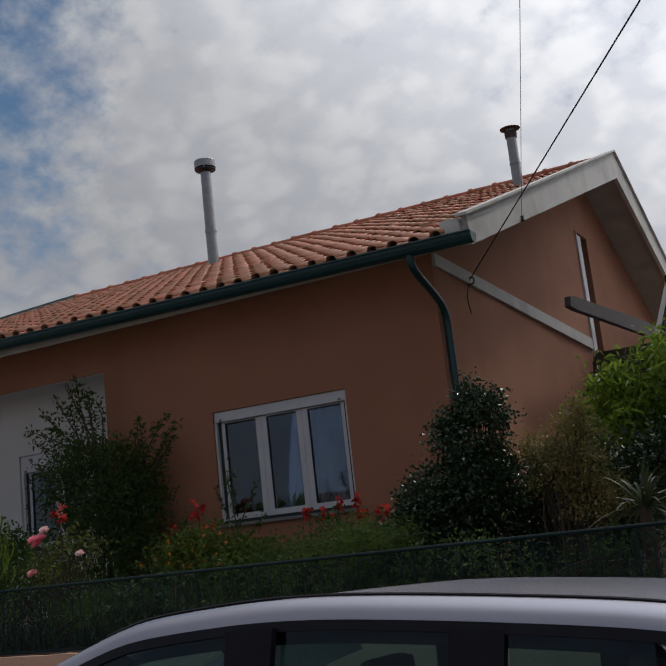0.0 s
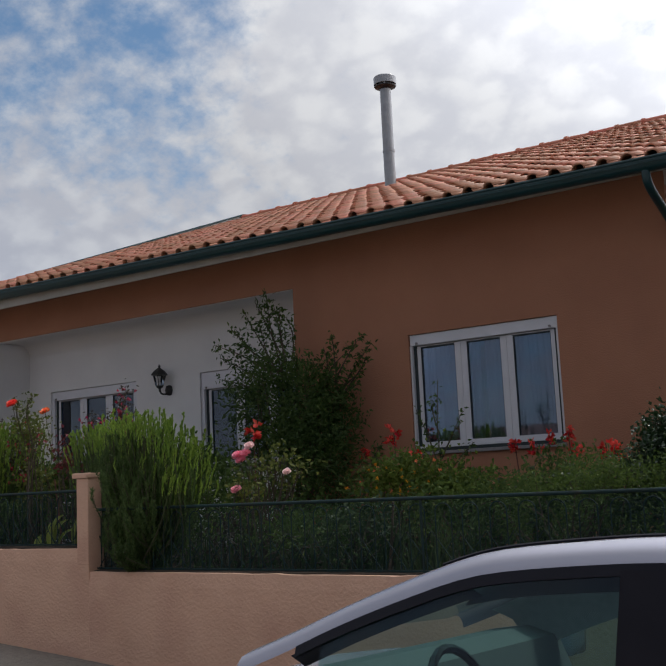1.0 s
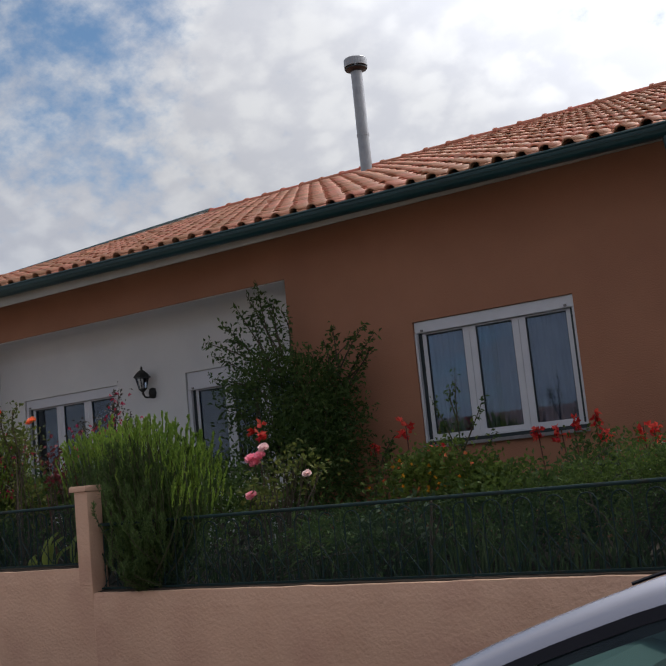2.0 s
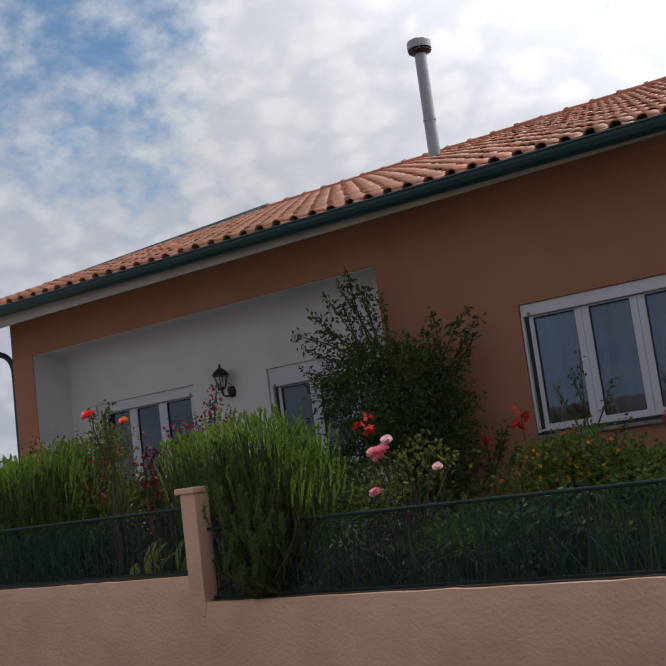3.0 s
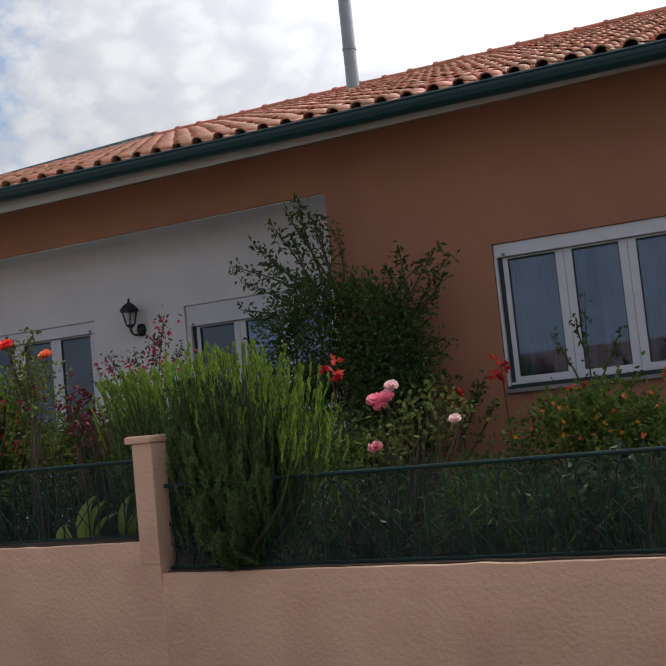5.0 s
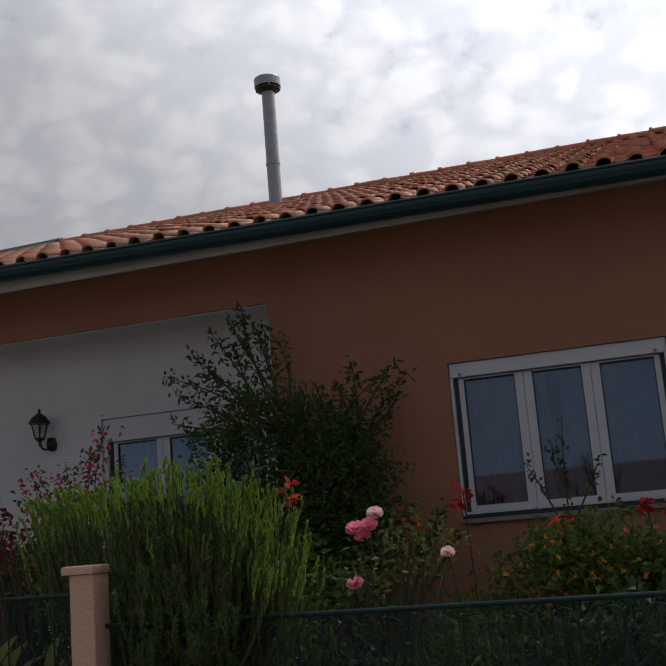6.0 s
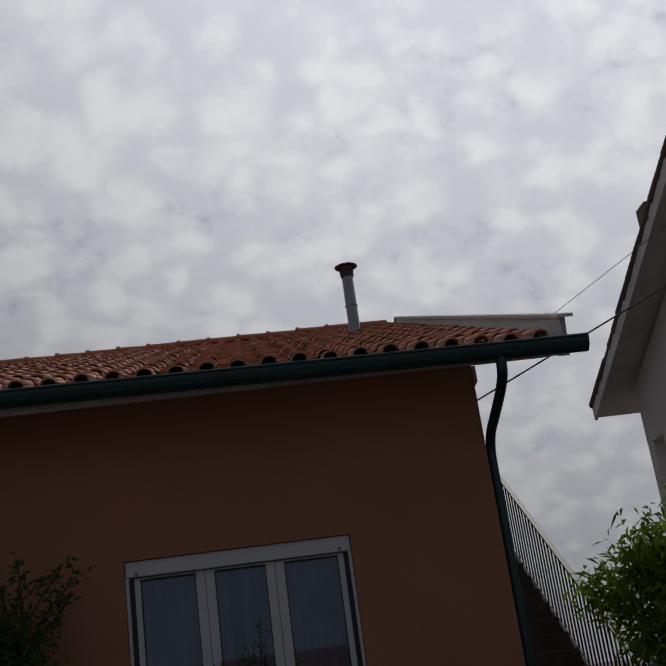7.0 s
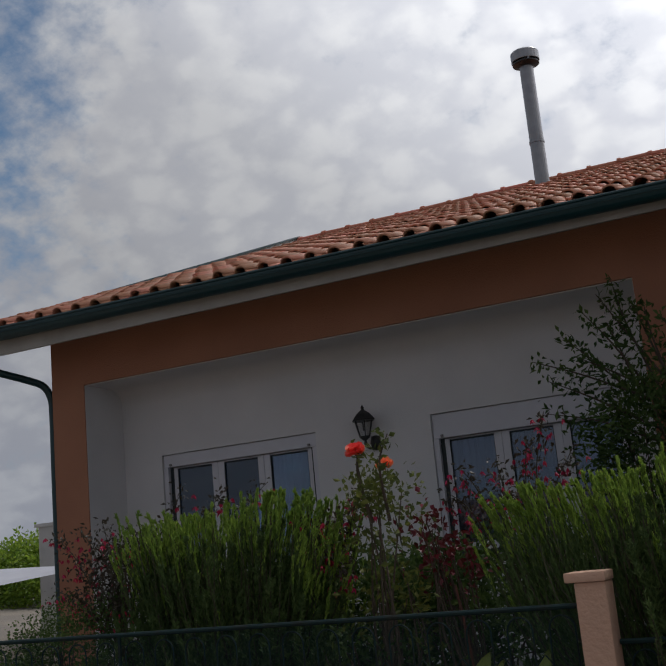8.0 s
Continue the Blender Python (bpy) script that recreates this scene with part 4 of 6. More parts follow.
def leaves(pos, d, length, width, droop=0.15, fold=0.25):
    """Pointed folded leaves: arrays of places and directions; gives vertices and triangles."""
    k = len(pos)
    d = unit(d)
    side = unit(np.cross(d, R.normal(size=(k, 3))))
    up = np.cross(side, d)
    ln = (length * R.uniform(0.7, 1.25, k))[:, None]
    wd = (width * R.uniform(0.75, 1.2, k))[:, None]
    mid = pos + d * ln * 0.45
    a, b = mid + side * wd * 0.5 + up * wd * fold, mid - side * wd * 0.5 + up * wd * fold
    tip = pos + d * ln - np.array([0, 0, 1.0]) * ln * droop
    v = np.stack([pos, a, tip, b], 1).reshape(-1, 3)
    f = []
    for i in range(k):
        o = 4 * i
        f += [(o, o + 1, o + 2), (o, o + 2, o + 3)]
    return v, f


def join(*sets):
    vs, fs, o = [], [], 0
    for v, f in sets:
        vs.append(v)
        fs += [tuple(i + o for i in q) for q in f]
        o += len(v)
    return np.concatenate(vs), fs


def branch_mesh(lines, r0, r1):
    bm = bmesh.new()
    for pts in lines:
        tube(bm, pts, r0, 5, r1)
    return bm


def crown_clumps(c, rad, k, shell=0.55):
    """Clump centres inside an ellipsoid, thicker towards its outside."""
    u = unit(R.normal(size=(k, 3)))
    u[:, 2] = np.where(u[:, 2] < -0.6, -u[:, 2], u[:, 2])
    r = shell + (1 - shell) * R.uniform(0, 1, k) ** 0.6
    return np.array(c) + u * r[:, None] * np.array(rad) * R.uniform(0.82, 1.08, (k, 1)), u


def bush(name, base, blobs, mat, leaf, label, category="shrub", clump=0.13, per=26, density=60, shoots=(), twig=BARK, group=""):
    """A shrub: limbs from the base to leaf clumps that fill several blobs (centre, radii), with optional long shoots (start, end)."""
    b = thing(name, base, label, category, group)
    lines, sets = [], []
    base = Vector(base)
    for c, rad in blobs:
        k = max(10, int(density * (rad[0] * rad[2] + rad[1] * rad[2] + rad[0] * rad[1]) * 2.2))
        cc, out = crown_clumps(c, rad, k)
        for q in cc[:: max(1, k // 9)]:
            m = base.lerp(Vector(q), 0.5) + Vector(R.normal(size=3) * 0.06)
            lines.append(smooth_line([base, m, Vector(q)], 4))
        n = k * per
        idx = R.randint(0, k, n)
        pos = cc[idx] + R.normal(size=(n, 3)) * clump * np.array([1, 1, 0.8])
        d = out[idx] * 0.7 + R.normal(size=(n, 3)) * 0.7 + np.array([0, 0, 0.25])
        sets.append(leaves(pos, d, leaf[0], leaf[1]))
    for a, e in shoots:
        a, e = Vector(a), Vector(e)
        m = a.lerp(e, 0.55) + Vector((R.uniform(-0.05, 0.05), R.uniform(-0.05, 0.05), 0.04))
        ln = smooth_line([a, m, e], 7)
        lines.append(ln)
        n = max(12, int((e - a).length * 80))
        t = R.uniform(0.1, 1.0, n) ** 0.8
        ii = np.minimum((t * (len(ln) - 1)).astype(int), len(ln) - 2)
        P = np.array([list(q) for q in ln])
        pos = P[ii] + (P[ii + 1] - P[ii]) * R.uniform(0, 1, (n, 1))
        ax = unit(P[ii + 1] - P[ii])
        d = ax * 0.5 + R.normal(size=(n, 3)) * 0.9
        pos = pos + R.normal(size=(n, 3)) * 0.028
        sets.append(leaves(pos, d, leaf[0] * 1.1, leaf[1] * 1.15))
    part("branch", branch_mesh(lines, 0.011, 0.003), twig, b)
    v, f = join(*sets)
    raw_part("foliage", v, f, mat, b, kind="stuff")
    return b


def rosemary(base, tops, label, stems=900, spread=(0.32, 0.20)):
    """Upright fan of needle-covered stems; tops: (x, y, z) line that the tips reach."""
    b = thing("rosemary_bush", base, label, "shrub", "rosemary bushes")
    tops = [np.array(t, float) for t in tops]
    lines, hi, lo = [], [], []
    for i in range(stems):
        u = R.uniform(0, len(tops) - 1.001)
        k = int(u)
        tip = tops[k] + (tops[k + 1] - tops[k]) * (u - k)
        low = R.uniform(0, 1) < 0.38 or R.uniform(0, 1) > (tip[2] + 1.05) / 0.5
        tip = tip + np.array([R.normal() * 0.085, R.uniform(-0.25, 0.30), -abs(R.normal()) * 0.17 + 0.05 - (R.uniform(0.1, 1.0) if low else 0)])
        if low:
            tip[0] = base[0] + (tip[0] - base[0]) * R.uniform(0.75, 1.05)
            tip[1] -= R.uniform(0.0, 0.20)
            if base[0] > -1.5:
                tip[0] = max(tip[0], -1.18)
                tip[0] = base[0] + (tip[0] - base[0]) * min(1.05, 0.25 + 0.95 * max(0.0, tip[2] + 1.50))
        if tip[0] < -1.34 and tip[0] > -2.2:
            tip[1] = max(tip[1], -3.02)
        tip[2] = max(tip[2], -1.45)
        bs = np.array(base) + np.array([R.normal() * spread[0] * 0.4, R.normal() * spread[1] * 0.4, 0.0])
        bs[0] += (tip[0] - base[0]) * 0.18
        mid = bs * 0.5 + tip * 0.5 + np.array([(tip[0] - bs[0]) * 0.16, 0, -0.06]) + R.normal(size=3) * 0.035
        ln = smooth_line([bs, mid, tip - np.array([(tip[0] - bs[0]) * 0.05, 0, 0.10]), tip], 5)
        if i % 3 == 0:
            lines.append(ln[2:])
        P = np.array([list(q) for q in ln])
        seg = np.linalg.norm(P[1:] - P[:-1], axis=1).sum()
        n = int(seg * 250)
        t = R.uniform(0.15, 0.995, n)
        ii = np.minimum((t * (len(P) - 1)).astype(int), len(P) - 2)
        w = (t * (len(P) - 1) - ii)[:, None]
        pos = P[ii] * (1 - w) + P[ii + 1] * w
        ax = unit(P[ii + 1] - P[ii])
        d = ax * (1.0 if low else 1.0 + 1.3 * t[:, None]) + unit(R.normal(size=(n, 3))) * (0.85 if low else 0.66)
        # upper tips get the lit green, everything lower the self-shaded one
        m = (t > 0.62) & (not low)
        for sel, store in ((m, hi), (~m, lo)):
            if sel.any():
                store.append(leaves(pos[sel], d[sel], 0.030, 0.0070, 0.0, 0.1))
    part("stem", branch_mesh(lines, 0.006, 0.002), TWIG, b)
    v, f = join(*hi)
    raw_part("needles", v, f, ROSEMARY, b, "light green tip needles, lit tone put into the colour", kind="stuff")
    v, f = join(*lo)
    raw_part("old_needles", v, f, ROSEMARY_SHADED, b, "lower needles, self-shade put into the darker green", kind="stuff")
    return b


def rose_flower(c, r, mat, parent, up=(0, -0.5, 0.8)):
    """A full double bloom of cupped petals in rings."""
    c = np.array(c, float)
    axis = unit(np.array(up, float))
    sets = []
    for ring, (n, tilt, s) in enumerate(((5, 0.25, 0.55), (6, 0.6, 0.8), (8, 1.05, 1.0), (8, 1.45, 1.0))):
        for k in range(n):
            a = 2 * math.pi * k / n + ring * 0.6 + R.uniform(-0.2, 0.2)
            e1 = unit(np.cross(axis, [0.3, 0.9, 0.2]))
            e2 = np.cross(axis, e1)
            rad = e1 * math.cos(a) + e2 * math.sin(a)
            tang = np.cross(axis, rad)
            tl = tilt + R.uniform(-0.22, 0.22)
            d = axis * math.cos(tl) + rad * math.sin(tl)
            p0 = c
            w = r * 0.55 * s
            m1 = c + d * r * 0.6 * s + rad * r * 0.12
            tip = c + d * r * s * 0.95 + axis * r * 0.12
            v = np.array([p0, m1 + tang * w, tip + tang * w * 0.6, tip - tang * w * 0.6, m1 - tang * w])
            sets.append((v, [(0, 1, 2), (0, 2, 3), (0, 3, 4)]))
    v, f = join(*sets)
    return raw_part("bloom", v, f, mat, parent)


def stalk(parent, a, b, r=0.004, mat=TWIG):
    a, b = Vector(a), Vector(b)
    return part("stalk", tube(bmesh.new(), smooth_line([a, a.lerp(b, 0.5) + Vector((R.uniform(-0.02, 0.02), R.uniform(-0.02, 0.02), 0)), b], 4), r, 5, r * 0.6), mat, parent)


def paddle_leaf(parent, base, tip, width, mat=LEAF_PADDLE):
    """A broad pointed canna leaf, curved along its length and folded at the midrib."""
    base, tip = np.array(base, float), np.array(tip, float)
    d = tip - base
    side = unit(np.cross(d, [0.15 + R.normal() * 0.2, 1.0, 0.1]))
    vs, fs = [], []
    nseg = 8
    for k in range(nseg + 1):
        t = k / nseg
        w = width * math.sin(math.pi * min(1, t * 0.96 + 0.04)) ** 0.75
        c = base + d * t + np.array([0, -0.10, 0.06]) * math.sin(math.pi * t) - np.array([0, 0, 0.08]) * t * t
        vs += [c - side * w * 0.5 + [0, -0.02, 0.01], c, c + side * w * 0.5 + [0, -0.02, 0.01]]
        if k:
            o = 3 * k
            fs += [(o - 3, o - 2, o + 1, o), (o - 2, o - 1, o + 2, o + 1)]
    return raw_part("leaf", np.array(vs), fs, mat, parent, "broad yellow-green leaf", smooth=True)


def canna(base, top, label, petals=RED, leaves_at=(), size=0.075):
    c = thing("canna_lily", base, label, "flower", "canna lilies")
    stalk(c, base, top, 0.009, REDSTALK)
    top = np.array(top, float)
    for k in range(5):
        p = top + np.array([R.uniform(-1, 1) * size * 0.9, R.uniform(-0.4, 0.4) * size, -k * size * 0.42 + R.uniform(-0.01, 0.03)])
        n = 6
        v, f = leaves(np.repeat(p[None], n, 0), R.normal(size=(n, 3)) + np.array([0, 0, 0.5]), size * 0.95, size * 0.62, 0.1, 0.2)
        raw_part("bloom", v, f, petals if k % 3 else CORAL, c)
    for b, t, w in leaves_at:
        paddle_leaf(c, b, t, w)
    return c


def fuchsia(base, stems, label, bells=15):
    """Arching bronze stems with hanging magenta bells."""
    f = thing("fuchsia_bush", base, label, "shrub", "fuchsias")
    lines, sets, bl = [], [], []
    for tip in stems:
        b0, tip = Vector(base), Vector(tip)
        m = b0.lerp(tip, 0.6) + Vector((0, 0, 0.12))
        ln = smooth_line([b0, m, tip], 8)
        lines.append(ln)
        P = np.array([list(q) for q in ln])
        n = 120
        ii = R.randint(4, len(P) - 1, n)
        pos = P[ii] + R.normal(size=(n, 3)) * 0.035
        sets.append(leaves(pos, R.normal(size=(n, 3)) + np.array([0, 0, -0.1]), 0.036, 0.018))
        for j in R.randint(len(P) // 2, len(P), bells):
            p = P[j] + np.array([R.normal() * 0.05, R.normal() * 0.05, -R.uniform(0.02, 0.10)])
            bl.append(leaves(np.repeat(p[None], 5, 0), np.stack([R.normal(size=5) * 0.45, R.normal(size=5) * 0.45, -np.ones(5)], 1), 0.036, 0.014, 0.0, 0.2))
    part("branch", branch_mesh(lines, 0.006, 0.002), TWIG, f)
    v, g = join(*sets)
    raw_part("foliage", v, g, LEAF_PURPLE, f, kind="stuff")
    v, g = join(*bl)
    raw_part("blossom", v, g, MAGENTA, f, "hanging magenta bells", kind="stuff")
    return f


# shrub by the recess corner, with loose upright shoots
WS = [((-1.35, -0.5, 0.2), (-1.64, -0.38, 1.20)), ((-1.3, -0.5, 0.3), (-1.52, -0.40, 1.02)), ((-1.4, -0.5, 0.2), (-1.86, -0.5, 0.95)), ((-1.4, -0.55, 0.1), (-2.02, -0.55, 0.78)), ((-1.3, -0.5, 0.3), (-1.75, -0.45, 1.08)),
      ((-1.3, -0.55, 0.2), (-1.95, -0.55, 0.62)), ((-1.4, -0.6, 0.0), (-2.16, -0.6, 0.46)), ((-1.4, -0.6, -0.1), (-2.20, -0.6, 0.22)), ((-1.2, -0.5, 0.3), (-1.30, -0.45, 0.82)), ((-1.3, -0.5, 0.3), (-1.42, -0.42, 0.95)), ((-1.5, -0.5, 0.2), (-1.70, -0.45, 0.85)), ((-1.4, -0.6, 0.2), (-2.25, -0.6, 0.62)),
      ((-0.3, -0.6, -1.2), (0.02, -0.65, -0.62)), ((-0.25, -0.6, -1.3), (0.06, -0.65, -0.85)), ((-0.3, -0.6, -1.2), (-0.08, -0.6, -0.75))]
for k in range(5):
    WS.append(((-0.95 + 0.14 * (k % 3), -0.42, -0.1), (-1.00 + 0.16 * k, -0.36 - 0.05 * (k % 3), 0.36 + 0.20 * ((k * 7) % 5) / 4.0)))
for k in range(4):
    WS.append(((-0.75, -0.40, -0.2), (-0.46 + 0.06 * (k % 4), -0.32, 0.02 + 0.14 * k)))
bush("wall_shrub", (-1.2, -0.60, -1.74),
     [((-1.45, -0.58, -0.15), (0.46, 0.36, 0.55)), ((-1.02, -0.52, -0.18), (0.42, 0.32, 0.46)), ((-0.74, -0.50, -0.34), (0.30, 0.28, 0.34)), ((-1.15, -0.70, -0.95), (0.72, 0.45, 0.70)), ((-0.74, -0.58, -0.80), (0.40, 0.34, 0.52))],
     LEAF_DARK, (0.062, 0.024), "dark green leafy shrub against the orange wall", clump=0.10, per=34, density=66, shoots=WS)

rosemary((-0.92, -3.10, -1.72), [(-2.00, -2.92, -0.50), (-1.75, -2.94, -0.44), (-1.32, -3.00, -0.42), (-0.95, -3.14, -0.36), (-0.62, -3.16, -0.40), (-0.42, -3.14, -0.58), (-0.28, -3.14, -0.86), (-0.24, -3.14, -1.10)], "tall light green rosemary spilling over the fence")
rosemary((-3.75, -2.75, -1.70), [(-4.34, -2.75, -0.50), (-4.22, -2.75, -0.32), (-3.85, -2.75, -0.42), (-3.45, -2.75, -0.28), (-3.05, -2.75, -0.34), (-2.92, -2.8, -0.75)], "light green rosemary behind the fence")

# rose bush with pink blooms
rb = bush("rose_bush", (0.05, -2.75, -1.74), [((0.12, -2.75, -1.00), (0.30, 0.22, 0.22)), ((0.30, -2.7, -0.92), (0.18, 0.16, 0.16))], LEAF_ROSE, (0.052, 0.030), "garden rose bush with pink and pale blooms", "rose bush", clump=0.07, per=12, density=40)
for c, r, m in (((0.00, -2.89, -0.765), 0.055, PINK), ((0.075, -2.88, -0.755), 0.055, PINK), ((0.04, -2.90, -0.80), 0.05, PINK), ((0.11, -2.87, -0.69), 0.048, PALEPINK), ((-0.02, -2.90, -1.045), 0.05, PINK), ((0.48, -2.85, -0.92), 0.04, PALEPINK)):
    rose_flower(c, r, m, rb)
    stalk(rb, (c[0] + 0.02, c[1] + 0.04, c[2] - 0.35), c, 0.004)

# orange-red climbing rose by the higher wall section
rr = bush("rose_bush", (-2.55, -2.95, -1.70), [((-2.57, -2.95, -0.58), (0.22, 0.18, 0.36)), ((-2.62, -2.85, -0.98), (0.20, 0.16, 0.26))], LEAF_ROSE, (0.046, 0.027), "tall rose bush with coral red blooms", "rose bush", clump=0.075, per=26, density=46,
          shoots=[((-2.6, -3.0, -0.5), (-2.58, -3.1, -0.08)), ((-2.5, -3.0, -0.5), (-2.44, -3.05, -0.04))])
for c, r, m in (((-2.582, -3.17, -0.13), 0.060, CORAL), ((-2.60, -2.76, -0.19), 0.056, ORANGEP)):
    rose_flower(c, r, m, rr)
    stalk(rr, (c[0] + 0.02, c[1] + 0.08, c[2] - 0.45), c, 0.004)
bush("red_leaved_shrub", (-2.15, -2.7, -1.70), [((-2.45, -2.70, -0.64), (0.16, 0.13, 0.15)), ((-2.30, -2.72, -0.80), (0.18, 0.13, 0.14))], DARKRED, (0.05, 0.03), "small shrub with deep red leaves", clump=0.06, per=12, density=40)

fuchsia((-1.95, -2.45, -1.1), [(-2.05, -2.45, -0.20), (-1.85, -2.45, -0.10), (-1.72, -2.5, 0.02), (-2.25, -2.5, -0.22), (-1.60, -2.5, -0.22), (-1.95, -2.55, -0.40), (-2.35, -2.5, -0.35)], "fuchsia with arching stems and magenta bells")
fuchsia((-3.05, -2.6, -1.1), [(-3.2, -2.7, -0.38), (-2.95, -2.7, -0.40), (-2.8, -2.7, -0.30), (-3.0, -2.8, -0.60), (-2.85, -2.9, -0.75)], "fuchsia with arching stems and magenta bells")
fuchsia((-4.9, -2.2, -1.3), [(-5.45, -2.3, -0.32), (-5.2, -2.3, -0.30), (-4.9, -2.3, -0.42), (-5.35, -2.4, -0.72), (-4.8, -2.4, -0.75), (-5.1, -2.4, -0.9), (-4.3, -2.3, -0.10), (-4.0, -2.2, -0.12), (-3.7, -2.2, -0.14)], "fuchsia with arching stems and magenta bells")
bush("clipped_shrub", (-4.9, -2.75, -1.70), [((-4.96, -2.80, -1.20), (0.42, 0.35, 0.40)), ((-5.22, -2.75, -1.28), (0.30, 0.28, 0.32)), ((-4.55, -2.6, -1.15), (0.30, 0.3, 0.40))], LEAF_DARK, (0.024, 0.014), "small-leaved rounded dark green shrub", clump=0.06, per=60, density=55)

bush("bronze_shrub", (-4.65, -2.42, -1.70), [((-4.62, -2.45, -0.72), (0.20, 0.16, 0.34)), ((-4.80, -2.45, -0.60), (0.14, 0.12, 0.18))], LEAF_PURPLE, (0.045, 0.024), "dark bronze-leaved shrub among the fuchsias", clump=0.06, per=26, density=80)
fuchsia((-4.65, -2.6, -1.2), [(-4.74, -2.62, -0.30), (-4.52, -2.62, -0.42), (-4.98, -2.62, -0.55), (-4.60, -2.66, -0.85), (-5.05, -2.62, -0.78)], "fuchsia with arching stems and magenta bells", bells=9)

# cannas
canna((-0.86, -1.65, -1.74), (-0.87, -1.62, -0.42), "canna lily with a red flower spike", leaves_at=[((-0.86, -1.7, -1.6), (-0.75, -1.9, -0.92), 0.17), ((-0.82, -1.7, -1.6), (-0.55, -1.85, -1.0), 0.15)])
canna((0.18, -0.62, -1.74), (0.142, -0.635, -0.525), "canna lily with a red flower spike")
canna((-0.26, -0.53, -1.74), (-0.278, -0.543, -0.70), "canna lily with a red flower spike", size=0.05)
for k, (x, y, z) in enumerate(((1.42, -0.55, -0.72), (1.62, -0.5, -0.74), (1.74, -0.5, -0.68), (1.92, -0.45, -0.64), (2.02, -0.55, -0.80), (0.95, -1.6, -0.78), (2.55, -1.2, -0.80), (2.66, -1.3, -0.84))):
    canna((x + R.uniform(-0.05, 0.05), y + 0.05, -1.74), (x, y, z), "canna lily with a red flower spike", size=0.06)
cn = thing("canna_clump", (-2.0, -3.08, -1.70), "canna clump with broad yellow-green leaves", "plant")
for b, t, w in (((-2.06, -3.09, -1.68), (-2.0, -3.05, -1.12), 0.11), ((-2.02, -3.09, -1.68), (-1.93, -3.05, -1.16), 0.085), ((-2.1, -3.09, -1.68), (-2.28, -3.06, -1.30), 0.14), ((-2.0, -3.09, -1.68), (-1.86, -3.0, -1.24), 0.07), ((-1.72, -3.09, -1.68), (-1.70, -3.05, -1.12), 0.10), ((-1.66, -3.09, -1.68), (-1.62, -3.05, -1.22), 0.07)):
    paddle_leaf(cn, b, t, w)
stalk(cn, (-2.08, -3.0, -1.68), (-2.16, -3.02, -0.86), 0.010, REDSTALK)

# lantana with yellow heads
lt = bush("lantana_bush", (1.1, -2.0, -1.74), [((0.92, -2.0, -1.14), (0.32, 0.28, 0.28)), ((1.22, -1.98, -1.10), (0.34, 0.3, 0.28)), ((1.55, -1.9, -1.22), (0.35, 0.3, 0.28))], LEAF_LANTANA, (0.050, 0.032), "green lantana bush with yellow-orange flower heads", clump=0.08, per=26, density=75)
for k in range(26):
    p = np.array([0.62 + R.uniform(0.0, 0.9), -2.24 + R.uniform(-0.05, 0.12), -0.95 + R.uniform(-0.20, 0.09)])
    v, f = leaves(np.repeat(p[None], 14, 0), R.normal(size=(14, 3)) + np.array([0, -0.4, 0.5]), 0.020, 0.014, 0, 0.1)
    raw_part("flower_head", v, f, YELLOWP if k % 3 else ORANGEP, lt)

# leafless-looking sapling before the window
sp = thing("sapling", (0.98, -1.15, -1.74), "thin dark sapling with few leaves", "sapling")
SL = [[(0.98, -1.15, -1.74), (0.96, -1.15, -1.0), (0.94, -1.15, -0.55), (0.97, -1.15, -0.12)], [(0.96, -1.15, -1.0), (0.80, -1.10, -0.62), (0.66, -1.05, -0.37)], [(0.96, -1.15, -0.85), (1.08, -1.12, -0.62), (1.17, -1.10, -0.44)], [(0.95, -1.15, -0.62), (0.89, -1.13, -0.42), (0.88, -1.12, -0.28)], [(0.97, -1.15, -1.05), (1.15, -1.15, -0.85), (1.30, -1.15, -0.72)]]
SLN = [smooth_line(q, 6) for q in SL]
part("twig", branch_mesh(SLN, 0.009, 0.003), TWIG, sp)
ps = np.array([list(q) for ln in SLN for q in ln[6:]])
ps = np.repeat(ps, 4, 0) + R.normal(size=(len(ps) * 4, 3)) * 0.018
v, f = leaves(ps, R.normal(size=ps.shape) + np.array([0, 0, 0.5]), 0.045, 0.022)
raw_part("foliage", v, f, LEAF_DARK, sp, kind="stuff")

# right-hand shrubs
bush("glossy_shrub", (3.75, -2.0, -1.74), [((3.84, -2.0, -0.40), (0.24, 0.26, 0.36)), ((3.84, -2.0, -0.10), (0.12, 0.14, 0.14)), ((4.03, -2.0, -0.22), (0.10, 0.14, 0.14)), ((3.60, -2.0, -0.34), (0.13, 0.16, 0.16)), ((3.66, -2.05, -0.85), (0.42, 0.36, 0.36)), ((3.40, -2.1, -1.18), (0.52, 0.42, 0.40)), ((3.95, -2.0, -0.85), (0.22, 0.3, 0.42)), ((3.33, -2.0, -0.82), (0.16, 0.2, 0.18))], LEAF_GLOSSY, (0.040, 0.026), "dense dark glossy-leaved evergreen shrub", clump=0.055, per=40, density=120,
     shoots=[((3.82, -2.0, -0.1), (3.80, -2.0, 0.13)), ((3.6, -2.0, -0.4), (3.47, -2.0, -0.22)), ((4.03, -2.0, -0.2), (4.08, -2.0, -0.03)), ((3.4, -2.0, -0.8), (3.15, -2.0, -0.70))])
